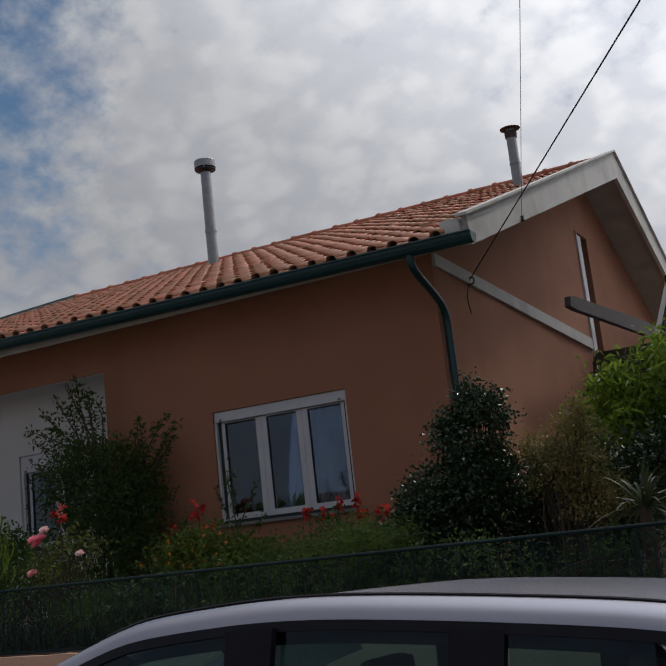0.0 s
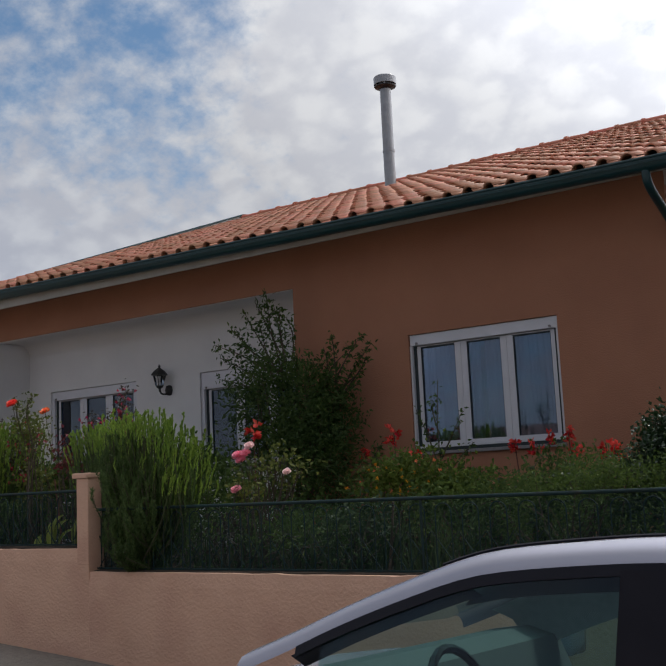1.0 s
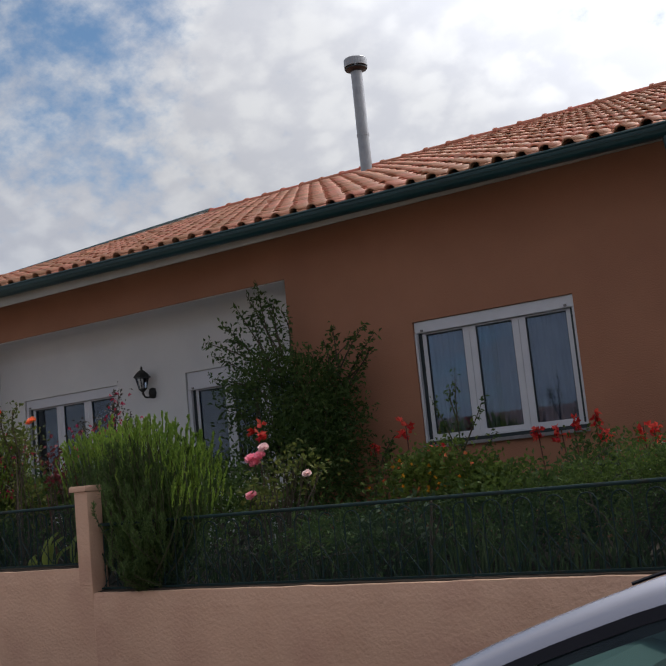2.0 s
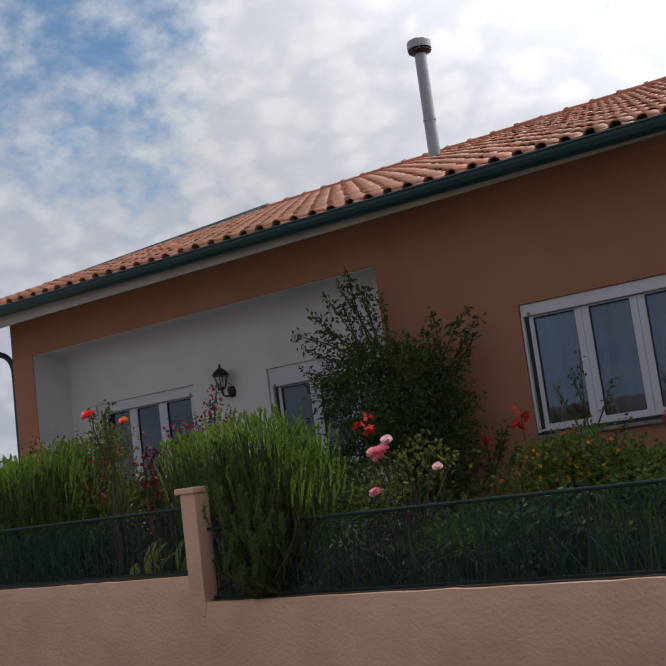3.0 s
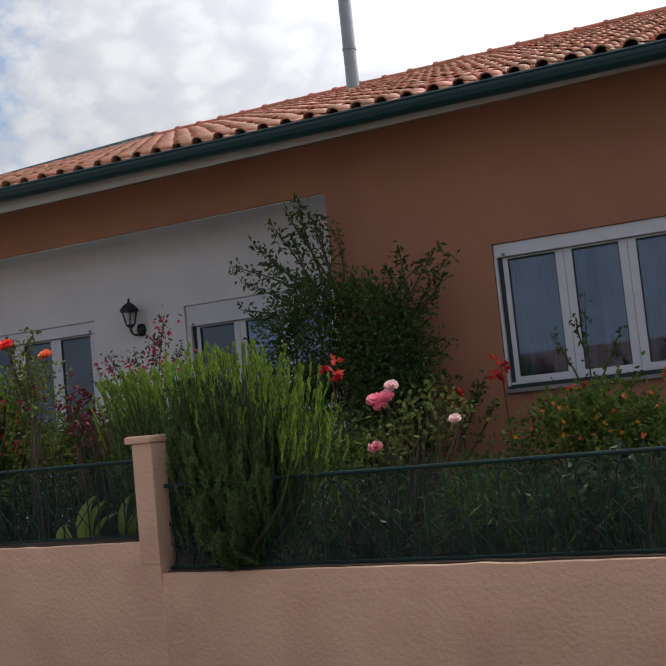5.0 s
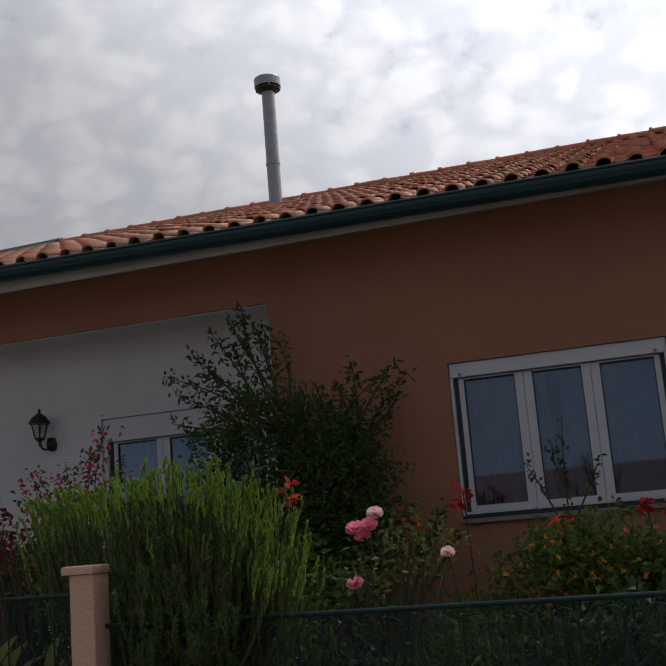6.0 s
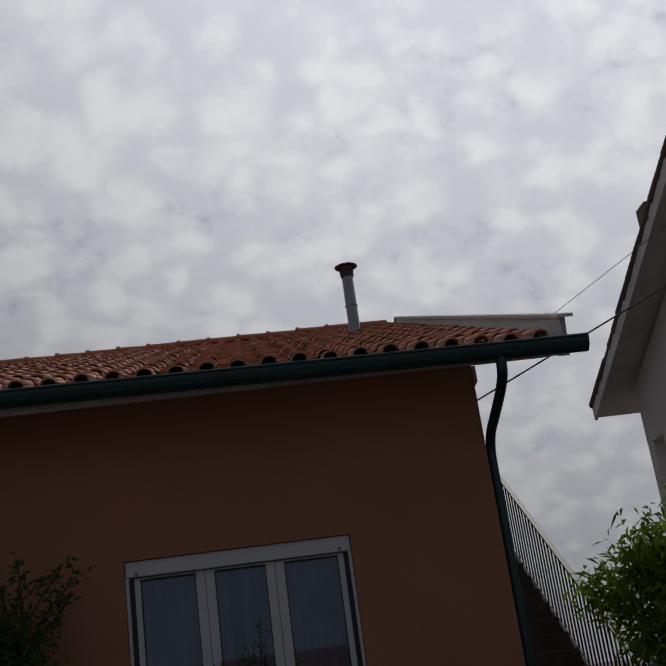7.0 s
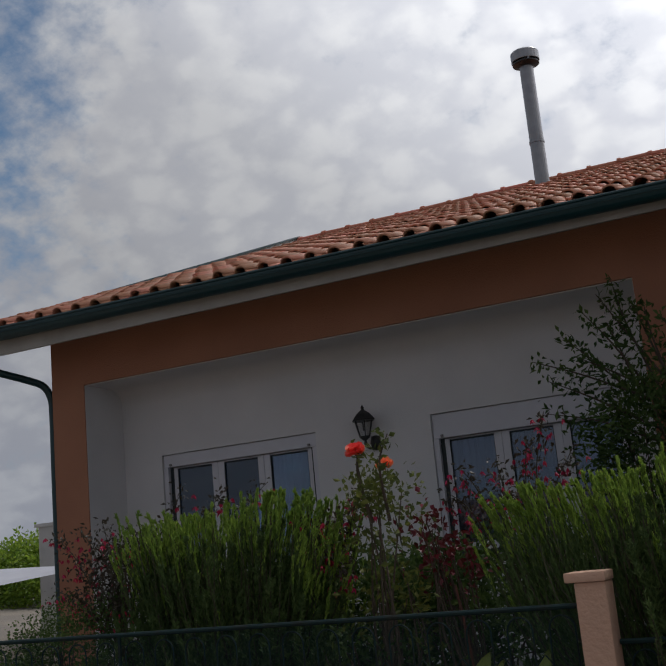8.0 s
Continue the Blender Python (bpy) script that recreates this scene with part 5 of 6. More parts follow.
bush("variegated_shrub", (4.55, -2.1, -1.74), [((4.44, -2.1, -0.72), (0.22, 0.25, 0.26)), ((4.64, -2.1, -0.62), (0.20, 0.22, 0.30)), ((4.70, -2.1, -0.98), (0.24, 0.26, 0.26)), ((4.32, -2.1, -0.52), (0.10, 0.12, 0.10)), ((4.66, -2.0, -0.36), (0.09, 0.12, 0.14))], LEAF_YELLOW, (0.034, 0.022), "yellow variegated small-leaved shrub", clump=0.05, per=30, density=110)
bush("back_shrub", (4.2, -1.5, -1.74), [((3.5, -1.4, -1.25), (0.7, 0.35, 0.45)), ((4.5, -1.5, -1.05), (0.55, 0.30, 0.50)), ((4.25, -1.75, -1.15), (0.35, 0.25, 0.45)), ((2.6, -1.9, -1.40), (0.6, 0.35, 0.32)), ((5.2, -1.5, -1.0), (0.6, 0.3, 0.55))], LEAF_GLOSSY, (0.055, 0.03), "dense dark green growth behind the shrubs", clump=0.09, per=34, density=70)
bush("feathery_shrub", (2.75, -2.65, -1.74), [((2.72, -2.65, -1.28), (0.55, 0.35, 0.36)), ((3.25, -2.75, -1.30), (0.45, 0.3, 0.36))], LEAF_GREEN, (0.045, 0.010), "feathery green low shrub", clump=0.07, per=60, density=45)
bush("low_shrub", (4.0, -2.8, -1.74), [((4.0, -2.85, -1.42), (0.7, 0.25, 0.28)), ((5.2, -2.75, -1.45), (0.6, 0.25, 0.28))], LEAF_DARK, (0.045, 0.022), "low dark green hedge plants by the fence", clump=0.08, per=24, density=45)
bush("low_shrub", (1.9, -2.5, -1.74), [((1.9, -2.5, -1.36), (0.5, 0.35, 0.34)), ((2.3, -1.6, -1.25), (0.5, 0.4, 0.42)), ((1.3, -1.4, -1.35), (0.6, 0.35, 0.38))], LEAF_GREEN, (0.05, 0.026), "mixed green garden perennials", clump=0.09, per=22, density=42)
bush("low_shrub", (-0.1, -2.9, -1.74), [((-0.2, -2.95, -1.52), (0.55, 0.14, 0.20)), ((0.9, -2.95, -1.52), (0.7, 0.14, 0.20))], LEAF_DARK, (0.05, 0.024), "mixed dark perennials behind the fence", clump=0.08, per=16, density=55)
bush("low_shrub", (-2.9, -2.85, -1.70), [((-3.0, -2.9, -1.30), (0.8, 0.16, 0.25)), ((-4.4, -2.95, -1.35), (0.7, 0.14, 0.2))], LEAF_DARK, (0.05, 0.024), "mixed dark perennials behind the fence", clump=0.08, per=20, density=55)

yc = thing("yucca", (5.2, -2.75, -1.74), "strap-leaved green yucca rosette by the fence", "plant")
part("stem", tube(bmesh.new(), [(5.2, -2.75, -1.74), (5.2, -2.75, -1.04)], 0.05, 8, 0.04), BARK, yc)
for k in range(46):
    a, e = R.uniform(0, 2 * math.pi), R.uniform(0.05, 1.35)
    d = np.array([math.cos(a) * math.cos(e), math.sin(a) * math.cos(e), math.sin(e)])
    ln = R.uniform(0.36, 0.58)
    vs, fs = [], []
    sd = unit(np.cross(d, [0, 0, 1.0]))
    for j in range(7):
        t = j / 6
        c = np.array([5.2, -2.75, -1.06]) + d * ln * t - np.array([0, 0, 0.22]) * t * t
        w = 0.016 * (1 - t) ** 0.6 + 0.001
        vs += [c - sd * w, c + [0, 0, -0.004], c + sd * w]
        if j:
            o = 3 * j
            fs += [(o - 3, o - 2, o + 1, o), (o - 2, o - 1, o + 2, o + 1)]
    raw_part("leaf", np.array(vs), fs, STRAP, yc, smooth=True)


def grass(name, x0, x1, y0, y1, z, n, h, label, mat=GRASS):
    pos = np.stack([R.uniform(x0, x1, n), R.uniform(y0, y1, n), np.full(n, z)], 1)
    d = np.stack([R.normal(size=n) * 0.16, R.normal(size=n) * 0.12, np.ones(n)], 1)
    hh = (h * R.uniform(0.4, 1.1, n))[:, None]
    sd = np.stack([np.full(n, 1.0), R.normal(size=n) * 0.5, np.zeros(n)], 1) * 0.005
    bend = np.stack([R.normal(size=n) * 0.10, -np.abs(R.normal(size=n)) * 0.05, np.zeros(n)], 1)
    m = pos + d * hh * 0.55
    tip = pos + d * hh + bend
    v = np.stack([pos - sd, pos + sd, m + sd, m - sd, tip], 1).reshape(-1, 3)
    f = []
    for i in range(n):
        o = 5 * i
        f += [(o, o + 1, o + 2, o + 3), (o + 3, o + 2, o + 4)]
    return tagged(raw_part(name, v, f, mat), label, "grass", kind="stuff")


grass("grass", 0.55, 2.2, -3.05, -2.6, -1.74, 260, 0.62, "tall green grass blades behind the fence")
grass("grass", -0.5, 0.7, -3.1, -2.7, -1.74, 130, 0.48, "tall green grass blades behind the fence")
grass("grass", -5.5, -2.4, -3.1, -2.8, -1.74, 260, 0.48, "green grass blades behind the fence")
grass("grass", 2.2, 6.0, -3.1, -2.6, -1.74, 420, 0.42, "green grass blades behind the fence")

LEAF_BROAD = leaf_material("broad_blue_green_leaf", (0.060, 0.095, 0.045), (0.034, 0.062, 0.030), 0.6, 0.35, 0.2)
bush("leafy_perennial", (1.15, -2.98, -1.74), [((1.15, -2.98, -1.42), (0.22, 0.10, 0.20)), ((1.42, -2.95, -1.36), (0.16, 0.10, 0.22))], LEAF_BROAD, (0.075, 0.042), "broad-leaved blue-green perennial behind the fence", "plant", clump=0.06, per=9, density=60, twig=TWIG)
bush("leafy_perennial", (-0.10, -2.98, -1.74), [((-0.12, -2.98, -1.45), (0.20, 0.10, 0.16))], LEAF_PURPLE, (0.060, 0.040), "small bronze perennial behind the fence", "plant", clump=0.06, per=10, density=60, twig=TWIG)
bush("leafy_perennial", (0.62, -2.98, -1.74), [((0.62, -2.98, -1.44), (0.24, 0.10, 0.18))], LEAF_GREEN, (0.110, 0.018), "narrow-leaved green perennial behind the fence", "plant", clump=0.06, per=14, density=60, twig=TWIG)
dry = thing("dry_stalk", (1.55, -3.02, -1.74), "pale dry flower stalk leaning behind the fence", "stalk")
stalk(dry, (1.52, -3.02, -1.72), (1.60, -3.04, -1.18), 0.014, BARK)
stalk(dry, (1.55, -3.03, -1.50), (1.68, -3.05, -1.24), 0.009, BARK)

# young peach tree beyond the glossy shrub
pt = thing("peach_tree", (4.68, 1.0, -1.74), "peach tree with long bright green leaves", "tree")
TIPS = [(4.78, 1.0, 0.62), (5.26, 1.0, 0.72), (4.31, 0.88, 0.38), (3.86, 1.20, 0.02), (5.67, 1.12, 0.56), (5.08, 0.53, 0.26), (4.36, 0.53, -0.21), (5.43, 0.64, -0.09), (4.84, 1.59, 0.26), (5.91, 1.0, 0.03), (4.07, 0.76, -0.57), (4.84, 0.41, -0.57), (5.55, 1.36, -0.57), (4.48, 1.36, 0.15), (5.02, 0.76, 0.5), (4.6, 0.76, 0.09), (5.37, 0.88, 0.32), (4.13, 1.0, 0.2), (4.01, 0.88, -0.98), (4.54, 0.64, -0.74)]
tl = [smooth_line([(4.68, 1.0, -1.2), tuple(0.55 * np.array((4.68, 1.0, -0.9)) + 0.45 * np.array(q)), q], 7) for q in TIPS]
part("trunk", tube(bmesh.new(), [(4.68, 1.0, -1.76), (4.70, 1.0, -1.45), (4.68, 1.0, -1.15)], 0.05, 8, 0.035), BARK, pt)
part("limbs", branch_mesh(tl, 0.013, 0.003), BARK, pt)
sets = []
for ln in tl:
    P = np.array([list(q) for q in ln])
    n = 620
    ii = np.minimum((R.uniform(0.25, 1, n) ** 0.7 * (len(P) - 1)).astype(int), len(P) - 2)
    pos = P[ii] + (P[ii + 1] - P[ii]) * R.uniform(0, 1, (n, 1)) + R.normal(size=(n, 3)) * 0.11
    sets.append(leaves(pos, R.normal(size=(n, 3)) * 0.8 + np.array([0, 0, -0.15]), 0.13, 0.036, 0.3))
v, f = join(*sets)
raw_part("foliage", v, f, LEAF_BRIGHT, pt, kind="stuff")

# dense dark growth between the front plants and the house
bush("back_shrub", (-3.2, -1.7, -1.74), [((-2.4, -1.8, -1.15), (0.75, 0.4, 0.55)), ((-3.5, -1.7, -1.15), (0.8, 0.4, 0.52)), ((-4.6, -1.7, -1.2), (0.8, 0.4, 0.50)), ((-1.6, -1.7, -1.15), (0.6, 0.4, 0.55))], LEAF_DARK, (0.06, 0.03), "dense dark green shrubs before the recess", clump=0.10, per=30, density=55)
bush("back_shrub", (-0.4, -2.3, -1.74), [((-0.6, -2.4, -1.30), (0.55, 0.35, 0.42)), ((0.3, -2.2, -1.48), (0.6, 0.35, 0.26))], LEAF_DARK, (0.055, 0.028), "dense dark green shrubs behind the roses", clump=0.10, per=30, density=55)

bush("back_shrub", (-2.1, -2.45, -1.74), [((-2.0, -2.45, -1.30), (0.55, 0.25, 0.42)), ((-2.7, -2.4, -1.15), (0.5, 0.25, 0.50)), ((-3.4, -2.45, -1.30), (0.5, 0.25, 0.40))], LEAF_DARK, (0.05, 0.026), "dense dark green growth behind the fuchsias", clump=0.09, per=34, density=70)
bush("back_shrub", (0.9, -2.0, -1.74), [((0.5, -1.9, -1.52), (0.6, 0.3, 0.22)), ((1.5, -1.9, -1.40), (0.6, 0.3, 0.36)), ((2.4, -2.2, -1.38), (0.6, 0.3, 0.36))], LEAF_DARK, (0.05, 0.026), "dense dark green growth under the window", clump=0.09, per=34, density=70)

# ---- parked car ----
PAINT = material("silver_paint", (0.36, 0.36, 0.42), (0.34, 0.34, 0.40), 3.0, 0.26, metal=0.6)
BLACKPL = material("black_plastic", (0.006, 0.006, 0.011), (0.008, 0.008, 0.014), 10.0, 0.4, spec=0.2)
RUBBER = material("tyre_rubber", (0.018, 0.018, 0.018), (0.025, 0.025, 0.024), 20.0, 0.9)
SEATM = material("grey_seat_cloth", (0.06, 0.065, 0.075), (0.045, 0.05, 0.055), 30.0, 0.95)
# dashboard grey is raised to carry the sky reflected on the glass
DASH = material("grey_dashboard", (0.085, 0.095, 0.10), (0.070, 0.080, 0.085), 30.0, 0.7)
LINING = material("car_lining", (0.035, 0.042, 0.055), (0.030, 0.036, 0.048), 30.0, 0.95)
COVER = material("car_pillar_cover", (0.30, 0.32, 0.33), (0.26, 0.28, 0.29), 30.0, 0.9)
CARGLASS = glass_material("tinted_car_glass", (0.55, 0.85, 0.80), 0.72, 0.02, 1.45)
RIMM = material("alloy_rim", (0.45, 0.45, 0.46), (0.40, 0.40, 0.41), 8.0, 0.35, metal=0.8)
CY = -6.05
ROOFLINE = [(3.28, -1.575), (3.545, -1.475), (3.722, -1.401), (3.889, -1.338), (4.048, -1.284), (4.198, -1.238), (4.34, -1.212), (4.60, -1.192), (4.85, -1.184), (5.15, -1.194), (5.63, -1.232), (6.07, -1.280), (6.35, -1.345)]


def line_at(pts, x):
    for (a, za), (b, zb) in zip(pts, pts[1:]):
        if x <= b:
            return za + (zb - za) * (x - a) / (b - a)
    return pts[-1][1]


ROOFLINE = [(p.x, p.z) for p in smooth_line([(x, 0, z) for x, z in ROOFLINE], 6)]


def surface(rows):
    """A skin through rows of points."""
    bm = bmesh.new()
    vv = [[bm.verts.new(p) for p in r] for r in rows]
    for a, b in zip(vv, vv[1:]):
        for i in range(len(a) - 1):
            bm.faces.new((a[i], a[i + 1], b[i + 1], b[i]))
    bmesh.ops.recalc_face_normals(bm, faces=bm.faces)
    return bm


def make_car():
    car = thing("parked_car", (4.4, CY, ground_z(4.4)), "silver grey hatchback parked at the kerb side", "car")
    BELT = [(2.2, -2.02), (3.3, -1.74), (3.7, -1.84), (4.8, -1.78), (5.6, -1.74), (6.3, -1.66), (6.6, -1.64)]
    BOT = [(2.2, -2.50), (6.6, -2.83)]
    # lower body: lofted stations across the width
    rows = []
    for x in (2.16, 2.22, 2.40, 2.8, 3.2, 3.6, 4.2, 4.8, 5.4, 6.0, 6.35, 6.52, 6.58):
        end = min(1.0, (x - 2.12) / 0.35) if x < 3 else min(1.0, (6.64 - x) / 0.25)
        hw = 0.90 * (0.80 + 0.20 * math.sqrt(max(0, end)))
        zb, zt = line_at(BOT, x), line_at(BELT, x)
        zm = zb + (zt - zb) * 0.55
        if x <= 3.3:
            top = [(x, CY + hw * k, zt + 0.10 * (1 - k * k) * min(1, (x - 2.1) / 0.5) + 0.02) for k in (-0.86, -0.5, 0, 0.5, 0.86)]
        else:
            top = [(x, CY + hw * k, zt - 0.02) for k in (-0.90, -0.86, 0, 0.86, 0.90)]
        rows.append([(x, CY - hw * 0.93, zb), (x, CY - hw * 1.0, zb + 0.12), (x, CY - hw * 1.01, zm), (x, CY - hw * 0.975, zt - 0.05), *top, (x, CY + hw * 0.975, zt - 0.05), (x, CY + hw * 1.01, zm), (x, CY + hw, zb + 0.12), (x, CY + hw * 0.93, zb)])
    # open the tub between dashboard and hatch
    bm = bmesh.new()
    vv = [[bm.verts.new(p) for p in r] for r in rows]
    for i, (a, b) in enumerate(zip(vv, vv[1:])):
        for k in range(len(a) - 1):
            if rows[i][0][0] >= 3.2 and rows[i + 1][0][0] <= 6.4 and 4 < k < 8 - 1 + 0 and rows[i][0][0] >= 3.6:
                continue
            bm.faces.new((a[k], a[k + 1], b[k + 1], b[k]))
    bm.faces.new(vv[0])
    bm.faces.new(vv[-1][::-1])
    bmesh.ops.recalc_face_normals(bm, faces=bm.faces)
    body = part("body", bm, PAINT, car, smooth=True)
    # roof panel
    rr = []
    for x in [4.22 + 2.11 * k / 24 for k in range(25)]:
        z = line_at(ROOFLINE, x)
        rr.append([(x, CY - 0.745 + 0.0, z - 0.02)] + [(x, CY + 0.72 * k, z + 0.004 * (1 - k * k) + 0.002) for k in (-1, -0.92, -0.6, -0.2, 0.2, 0.6, 0.92, 1)] + [(x, CY + 0.745, z - 0.02)])
    part("roof", surface(rr), PAINT, car, smooth=True)
    part("roof_trim", tube(bmesh.new(), [(x, CY - 0.700, line_at(ROOFLINE, x) + 0.010) for x in [4.10 + 2.23 * k / 36 for k in range(37)]], 0.005, 5), BLACKPL, car, "black roof seam strip")
    # cant rails with pillars, both sides
    for sd in (-1, 1):
        rows = []
        for x in [3.34 + 3.01 * k / 40 for k in range(41)]:
            z = line_at(ROOFLINE, x)
            rows.append([(x, CY + sd * 0.715, z + 0.004), (x, CY + sd * 0.765, z - 0.010), (x, CY + sd * 0.79, z - 0.036), (x, CY + sd * 0.80, z - 0.062)])
        part("cant_rail", surface(rows), PAINT, car, smooth=True)
        rows = [[(x, CY + sd * 0.802, line_at(ROOFLINE, x) - 0.060), (x, CY + sd * 0.812, line_at(ROOFLINE, x) - 0.092), (x, CY + sd * 0.78, line_at(ROOFLINE, x) - 0.094)] for x in [3.60 + 2.70 * k / 36 for k in range(37)]]
        part("door_frame", surface(rows), BLACKPL, car, "black door frame")
        for x0, x1, n in ((4.71, 4.885, "b_pillar"), (5.47, 5.64, "c_pillar")):
            zt0, zt1 = line_at(ROOFLINE, x0) - 0.08, line_at(ROOFLINE, x1) - 0.08
            yo, yb = CY + sd * 0.812, CY + sd * 0.885
            bmp = surface([[(x0, yo, zt0), (x1, yo, zt1)], [(x0 - 0.04, yb + sd * 0.01, -1.80), (x1 - 0.04, yb + sd * 0.01, -1.80)]])
            bmesh.ops.solidify(bmp, geom=bmp.faces, thickness=0.03)
            part(n, bmp, BLACKPL, car, "black door pillar")
        bmp = surface([[(6.05, CY + sd * 0.80, line_at(ROOFLINE, 6.05) - 0.08), (6.35, CY + sd * 0.78, line_at(ROOFLINE, 6.35) - 0.06)], [(6.28, CY + sd * 0.885, -1.62), (6.56, CY + sd * 0.83, -1.62)]])
        bmesh.ops.solidify(bmp, geom=bmp.faces, thickness=0.04)
        part("d_pillar", bmp, PAINT, car)
        for a, b in ((3.70, 4.705), (4.89, 5.465), (5.645, 6.05)):
            xs = [a + (b - a) * k / 6 for k in range(7)]
            g = part("side_window", surface([[(x, CY + sd * 0.800, line_at(ROOFLINE, x) - 0.088) for x in xs], [(x, CY + sd * 0.88, -1.79) for x in xs]]), CARGLASS, car, "green tinted side glass", smooth=True)
            g.visible_shadow = False
        m = part("door_mirror", boxm(3.70, CY + sd * 0.98 - 0.11, -1.735, 3.82, CY + sd * 0.98 + 0.11, -1.545, bevel=0.05) if sd > 0 else boxm(3.62, CY - 1.07, -1.72, 3.73, CY - 0.90, -1.60, bevel=0.045), PAINT, car, "silver door mirror housing", smooth=True)
        part("mirror_foot", boxm(3.68, min(CY + sd * 0.87, CY + sd * 0.96), -1.70, 3.72, max(CY + sd * 0.87, CY + sd * 0.96), -1.66, bevel=0.008), BLACKPL, m)
        part("door_handle", boxm(4.52, min(CY + sd * 0.895, CY + sd * 0.93), -1.90, 4.70, max(CY + sd * 0.895, CY + sd * 0.93), -1.865, bevel=0.01), PAINT, car)
        part("door_handle", boxm(5.34, min(CY + sd * 0.895, CY + sd * 0.93), -1.88, 5.52, max(CY + sd * 0.895, CY + sd * 0.93), -1.845, bevel=0.01), PAINT, car)
        part("headlight", boxm(2.22, min(CY + sd * 0.48, CY + sd * 0.80), -2.12, 2.55, max(CY + sd * 0.48, CY + sd * 0.80), -1.95, bevel=0.04), RIMM, car, "clear headlight")
        for wx in (2.95, 5.55):
            wz = ground_z(wx) + 0.315
            w = part("wheel", tube(bmesh.new(), [(wx, CY + sd * 0.72, wz), (wx, CY + sd * 0.915, wz)], 0.31, 28), RUBBER, car, "black rubber tyre")
            part("rim", tube(bmesh.new(), [(wx, CY + sd * 0.90, wz), (wx, CY + sd * 0.925, wz)], 0.20, 20), RIMM, w)
    ws = part("windscreen", surface([[(x, CY + k * 0.70, line_at(ROOFLINE, x) + 0.014 * (1 - k * k) - 0.004) for k in (-1, -0.6, -0.2, 0.2, 0.6, 1)] for x in [3.32 + 0.90 * k / 12 for k in range(13)]]), CARGLASS, car, "green tinted windscreen", smooth=True)
    ws.visible_shadow = False
    rw = part("rear_window", surface([[(6.33, CY + k * 0.70, -1.335 + 0.05 * (1 - k * k)) for k in (-1, -0.4, 0.4, 1)], [(6.56, CY + k * 0.72, -1.62) for k in (-1, -0.4, 0.4, 1)]]), CARGLASS, car, "tinted rear window")
    rw.visible_shadow = False
    part("rear_light", boxm(6.46, CY - 0.86, -1.95, 6.60, CY - 0.72, -1.62, bevel=0.02), DARKRED, car, "red rear light")
    part("rear_light", boxm(6.46, CY + 0.72, -1.95, 6.60, CY + 0.86, -1.62, bevel=0.02), DARKRED, car, "red rear light")
    part("dashboard", prism(bmesh.new(), [(3.30, -1.70), (3.50, -1.61), (3.68, -1.585), (3.80, -1.62), (3.88, -1.80), (3.90, -1.98), (3.40, -2.1)], "y", CY - 0.80, CY + 0.80), DASH, car)
    part("floor", boxm(3.4, CY - 0.80, -2.60, 6.4, CY + 0.80, -2.50), DASH, car)
    sw = []
    for k in range(25):
        a = 2 * math.pi * k / 24
        sw.append((3.98 - 0.07 * math.sin(a), CY - 0.38 + 0.18 * math.cos(a), -1.72 + 0.17 * math.sin(a)))
    part("steering_wheel", tube(bmesh.new(), sw, 0.016, 7), BLACKPL, car)
    for sx, sd in ((4.85, -0.38), (4.85, 0.38), (5.75, -0.40), (5.75, 0.0), (5.75, 0.40)):
        w = 0.24 if sx < 5 else 0.19
        st = part("seat", boxm(sx - 0.50, CY + sd - w, -2.35, sx + 0.05, CY + sd + w, -2.15, bevel=0.05), SEATM, car)
        part("seat_back", prism(bmesh.new(), [(sx - 0.02, -2.25), (sx + 0.12, -2.25), (sx + 0.26, -1.62), (sx + 0.14, -1.60)], "y", CY + sd - w, CY + sd + w), SEATM, st)
        part("headrest", boxm(sx + 0.15, CY + sd - 0.13, -1.58, sx + 0.25, CY + sd + 0.13, -1.40, bevel=0.04), SEATM, st)
    # dark roof lining with inner pillar covers
    lin = []
    for x in [4.20 + 2.05 * k / 16 for k in range(17)]:
        z = line_at(ROOFLINE, x)
        lin.append([(x, CY + 0.77, z - 0.125), (x, CY + 0.74, z - 0.105), (x, CY + 0.66, z - 0.085), (x, CY, z - 0.06), (x, CY - 0.66, z - 0.08), (x, CY - 0.76, z - 0.135)])
    part("roof_lining", surface(lin), LINING, car, "dark grey roof lining", smooth=True)
    for sd, drop in ((-1, 0.11), (1, 0.22)):
        rows = []
        for x in [3.55 + 0.66 * k / 10 for k in range(11)]:
            z = line_at(ROOFLINE, x)
            if sd < 0:
                rows.append([(x, CY - 0.765, z - 0.075), (x + 0.04, CY - 0.74, z - drop), (x + 0.02, CY - 0.66, z - 0.06)])
            else:
                rows.append([(x, CY + 0.68, z - 0.045), (x + 0.06, CY + 0.755, z - 0.09), (x + 0.15, CY + 0.77, z - drop)])
        part("pillar_cover", surface(rows), LINING if sd < 0 else COVER, car, "grey inner pillar cover", smooth=True)
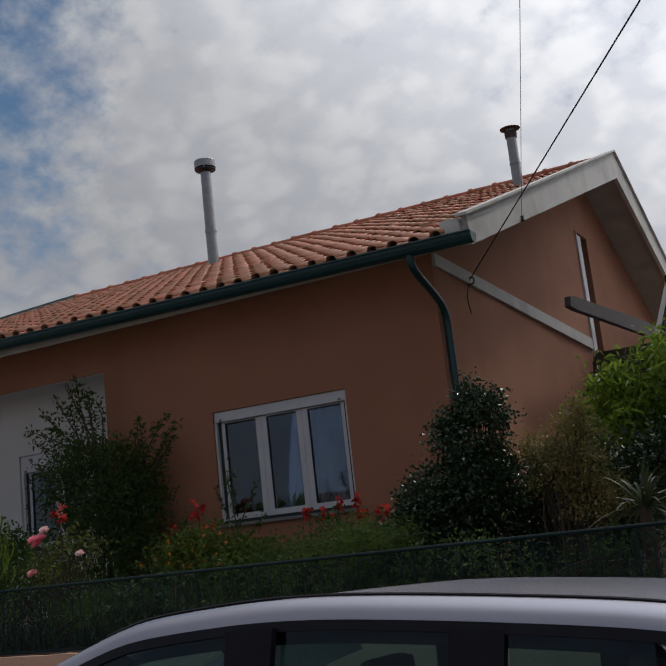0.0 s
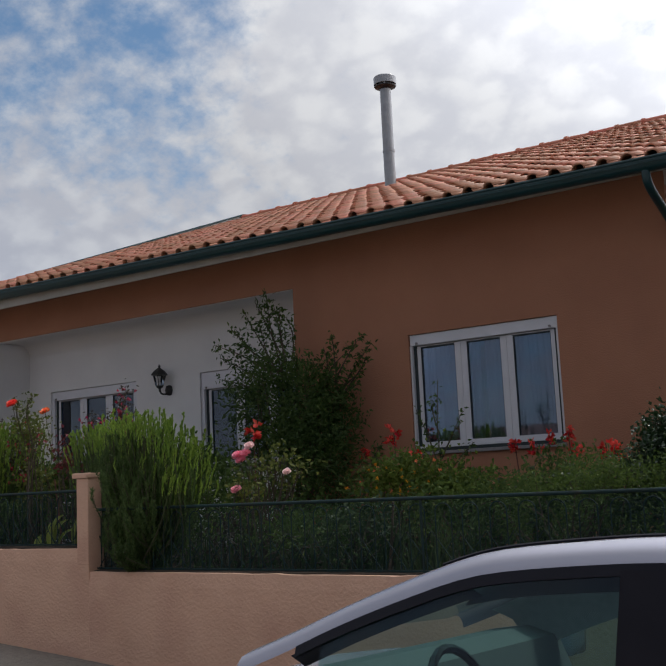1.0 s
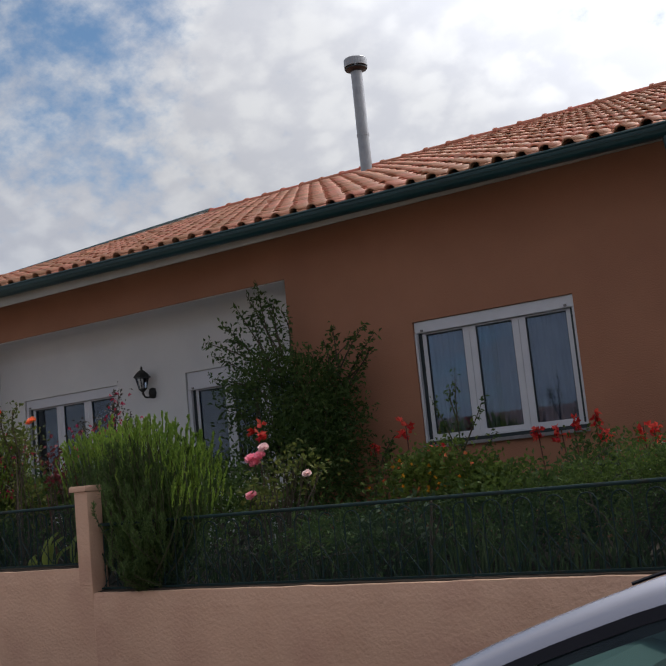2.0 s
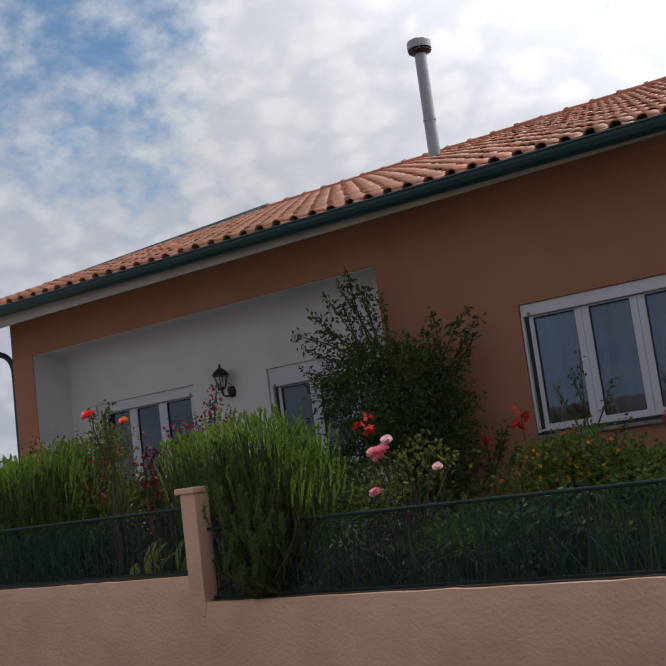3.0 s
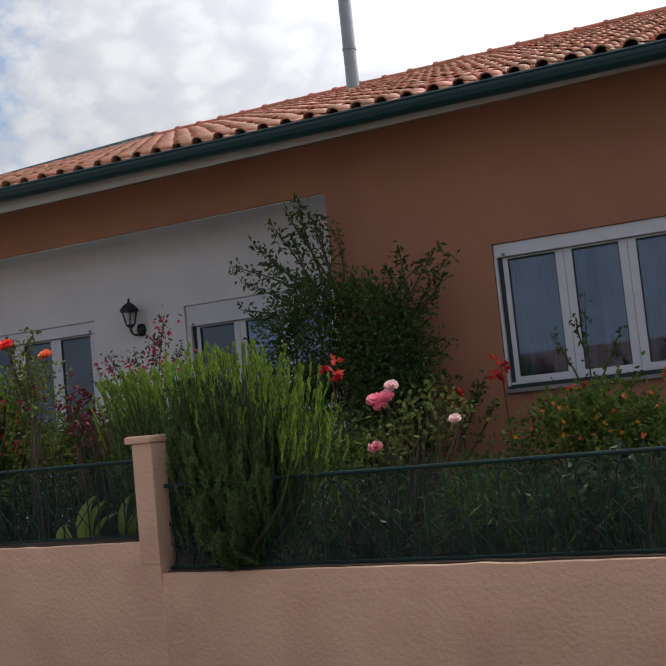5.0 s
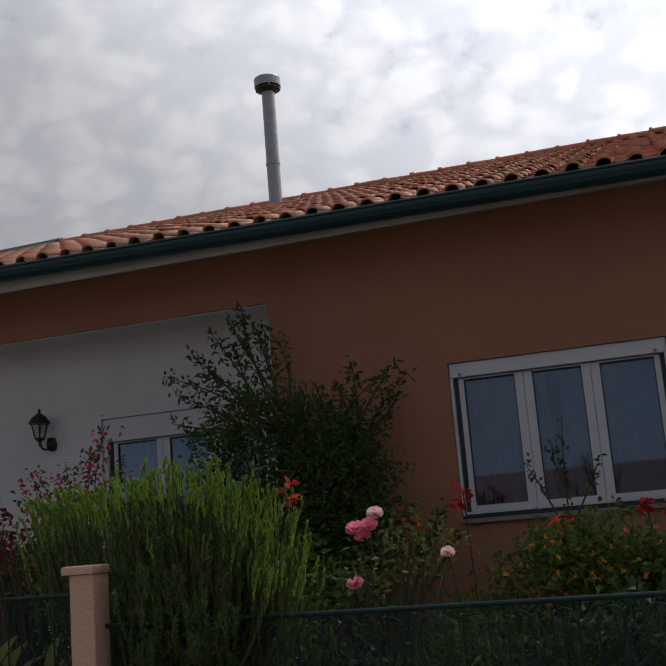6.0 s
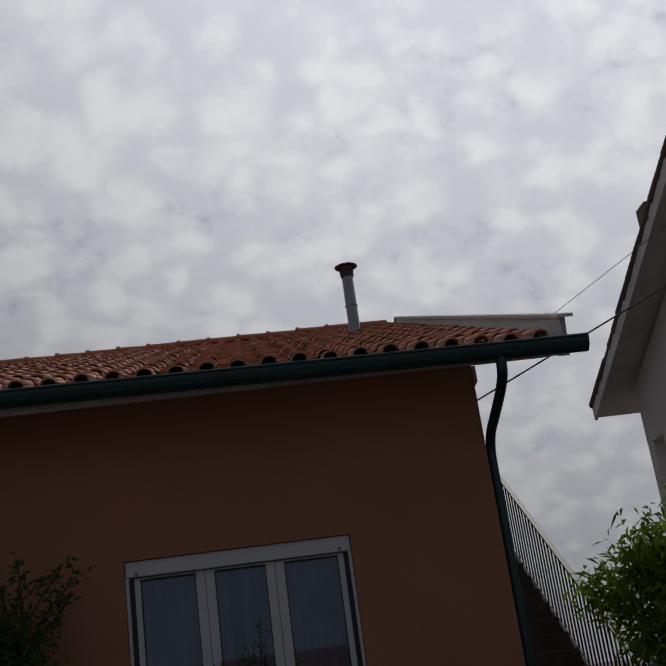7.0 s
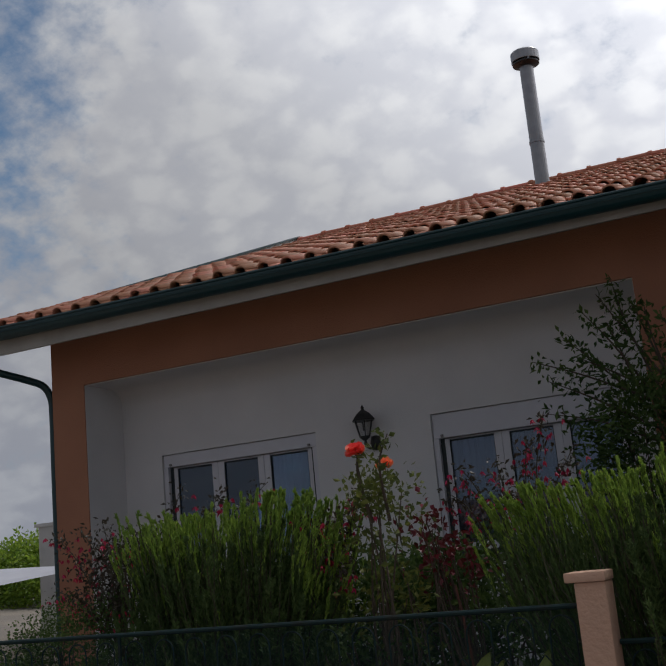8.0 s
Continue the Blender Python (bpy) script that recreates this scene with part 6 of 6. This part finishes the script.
    for px in (4.80, 5.62):
        part("pillar_cover", prism(bmesh.new(), [(px - 0.06, -1.80), (px + 0.10, -1.80), (px + 0.16, -1.32), (px + 0.02, -1.32)], "y", CY + 0.76, CY + 0.795), LINING, car, "grey inner pillar cover")
    part("interior_mirror", boxm(4.18, CY - 0.12, -1.38, 4.21, CY + 0.12, -1.32, bevel=0.01), BLACKPL, car)
    car.rotation_euler.x = -radians(2.3)
    car.location += Vector((0, -0.065, -0.062))


make_car()

# ---- the other side of the street, seen in the window glass ----
op = thing("opposite_house", (0, -24, -2.5), "pale house with a low tiled roof across the street", "house")
part("wall", boxm(-14, -26, -3.8, 14, -24, -0.3), WALLORANGE, op)
part("roof", prism(bmesh.new(), [(-23.5, -0.3), (-28.0, 0.9), (-32.0, -0.3)], "x", -14.5, 14.5), FARROOF, op)
bush("street_tree", (7.0, -20.0, ground_z(7)), [((7.0, -20.0, 0.6), (2.2, 1.8, 1.8))], LEAF_GREEN, (0.16, 0.09), "broad green street tree across the road", "tree", clump=0.3, per=40, density=3)

# ---- beyond the left corner ----
CANVAS = material("grey_canvas", (0.42, 0.43, 0.48), (0.36, 0.37, 0.42), 3.0, 0.8, bump=0.1)
gz = thing("gazebo", (-13.6, 3.2, -2.0), "pale grey fabric gazebo roof behind the house", "gazebo")
part("canopy", surface([[(-16.5, 2.0, -0.95), (-15.0, 2.0, -0.62), (-13.0, 2.0, -0.58), (-10.5, 2.0, -0.66)], [(-16.5, 4.5, -0.70), (-15.0, 4.5, -0.42), (-13.0, 4.5, -0.36), (-10.5, 4.5, -0.45)]]), CANVAS, gz)
part("valance", boxm(-16.5, 1.985, -1.25, -10.5, 1.999, -0.70), CANVAS, gz)
for gx in (-16.3, -13.5, -10.7):
    part("leg", boxm(gx, 2.0, -2.3, gx + 0.06, 2.06, -0.9), BLACKIRON, gz)
bush("far_tree", (-20.0, 14.0, ground_z(-20)), [((-20.0, 14.0, -0.6), (3.0, 2.0, 1.0))], LEAF_BRIGHT, (0.13, 0.08), "bright green tree far behind the outbuilding", "tree", clump=0.24, per=60, density=12)
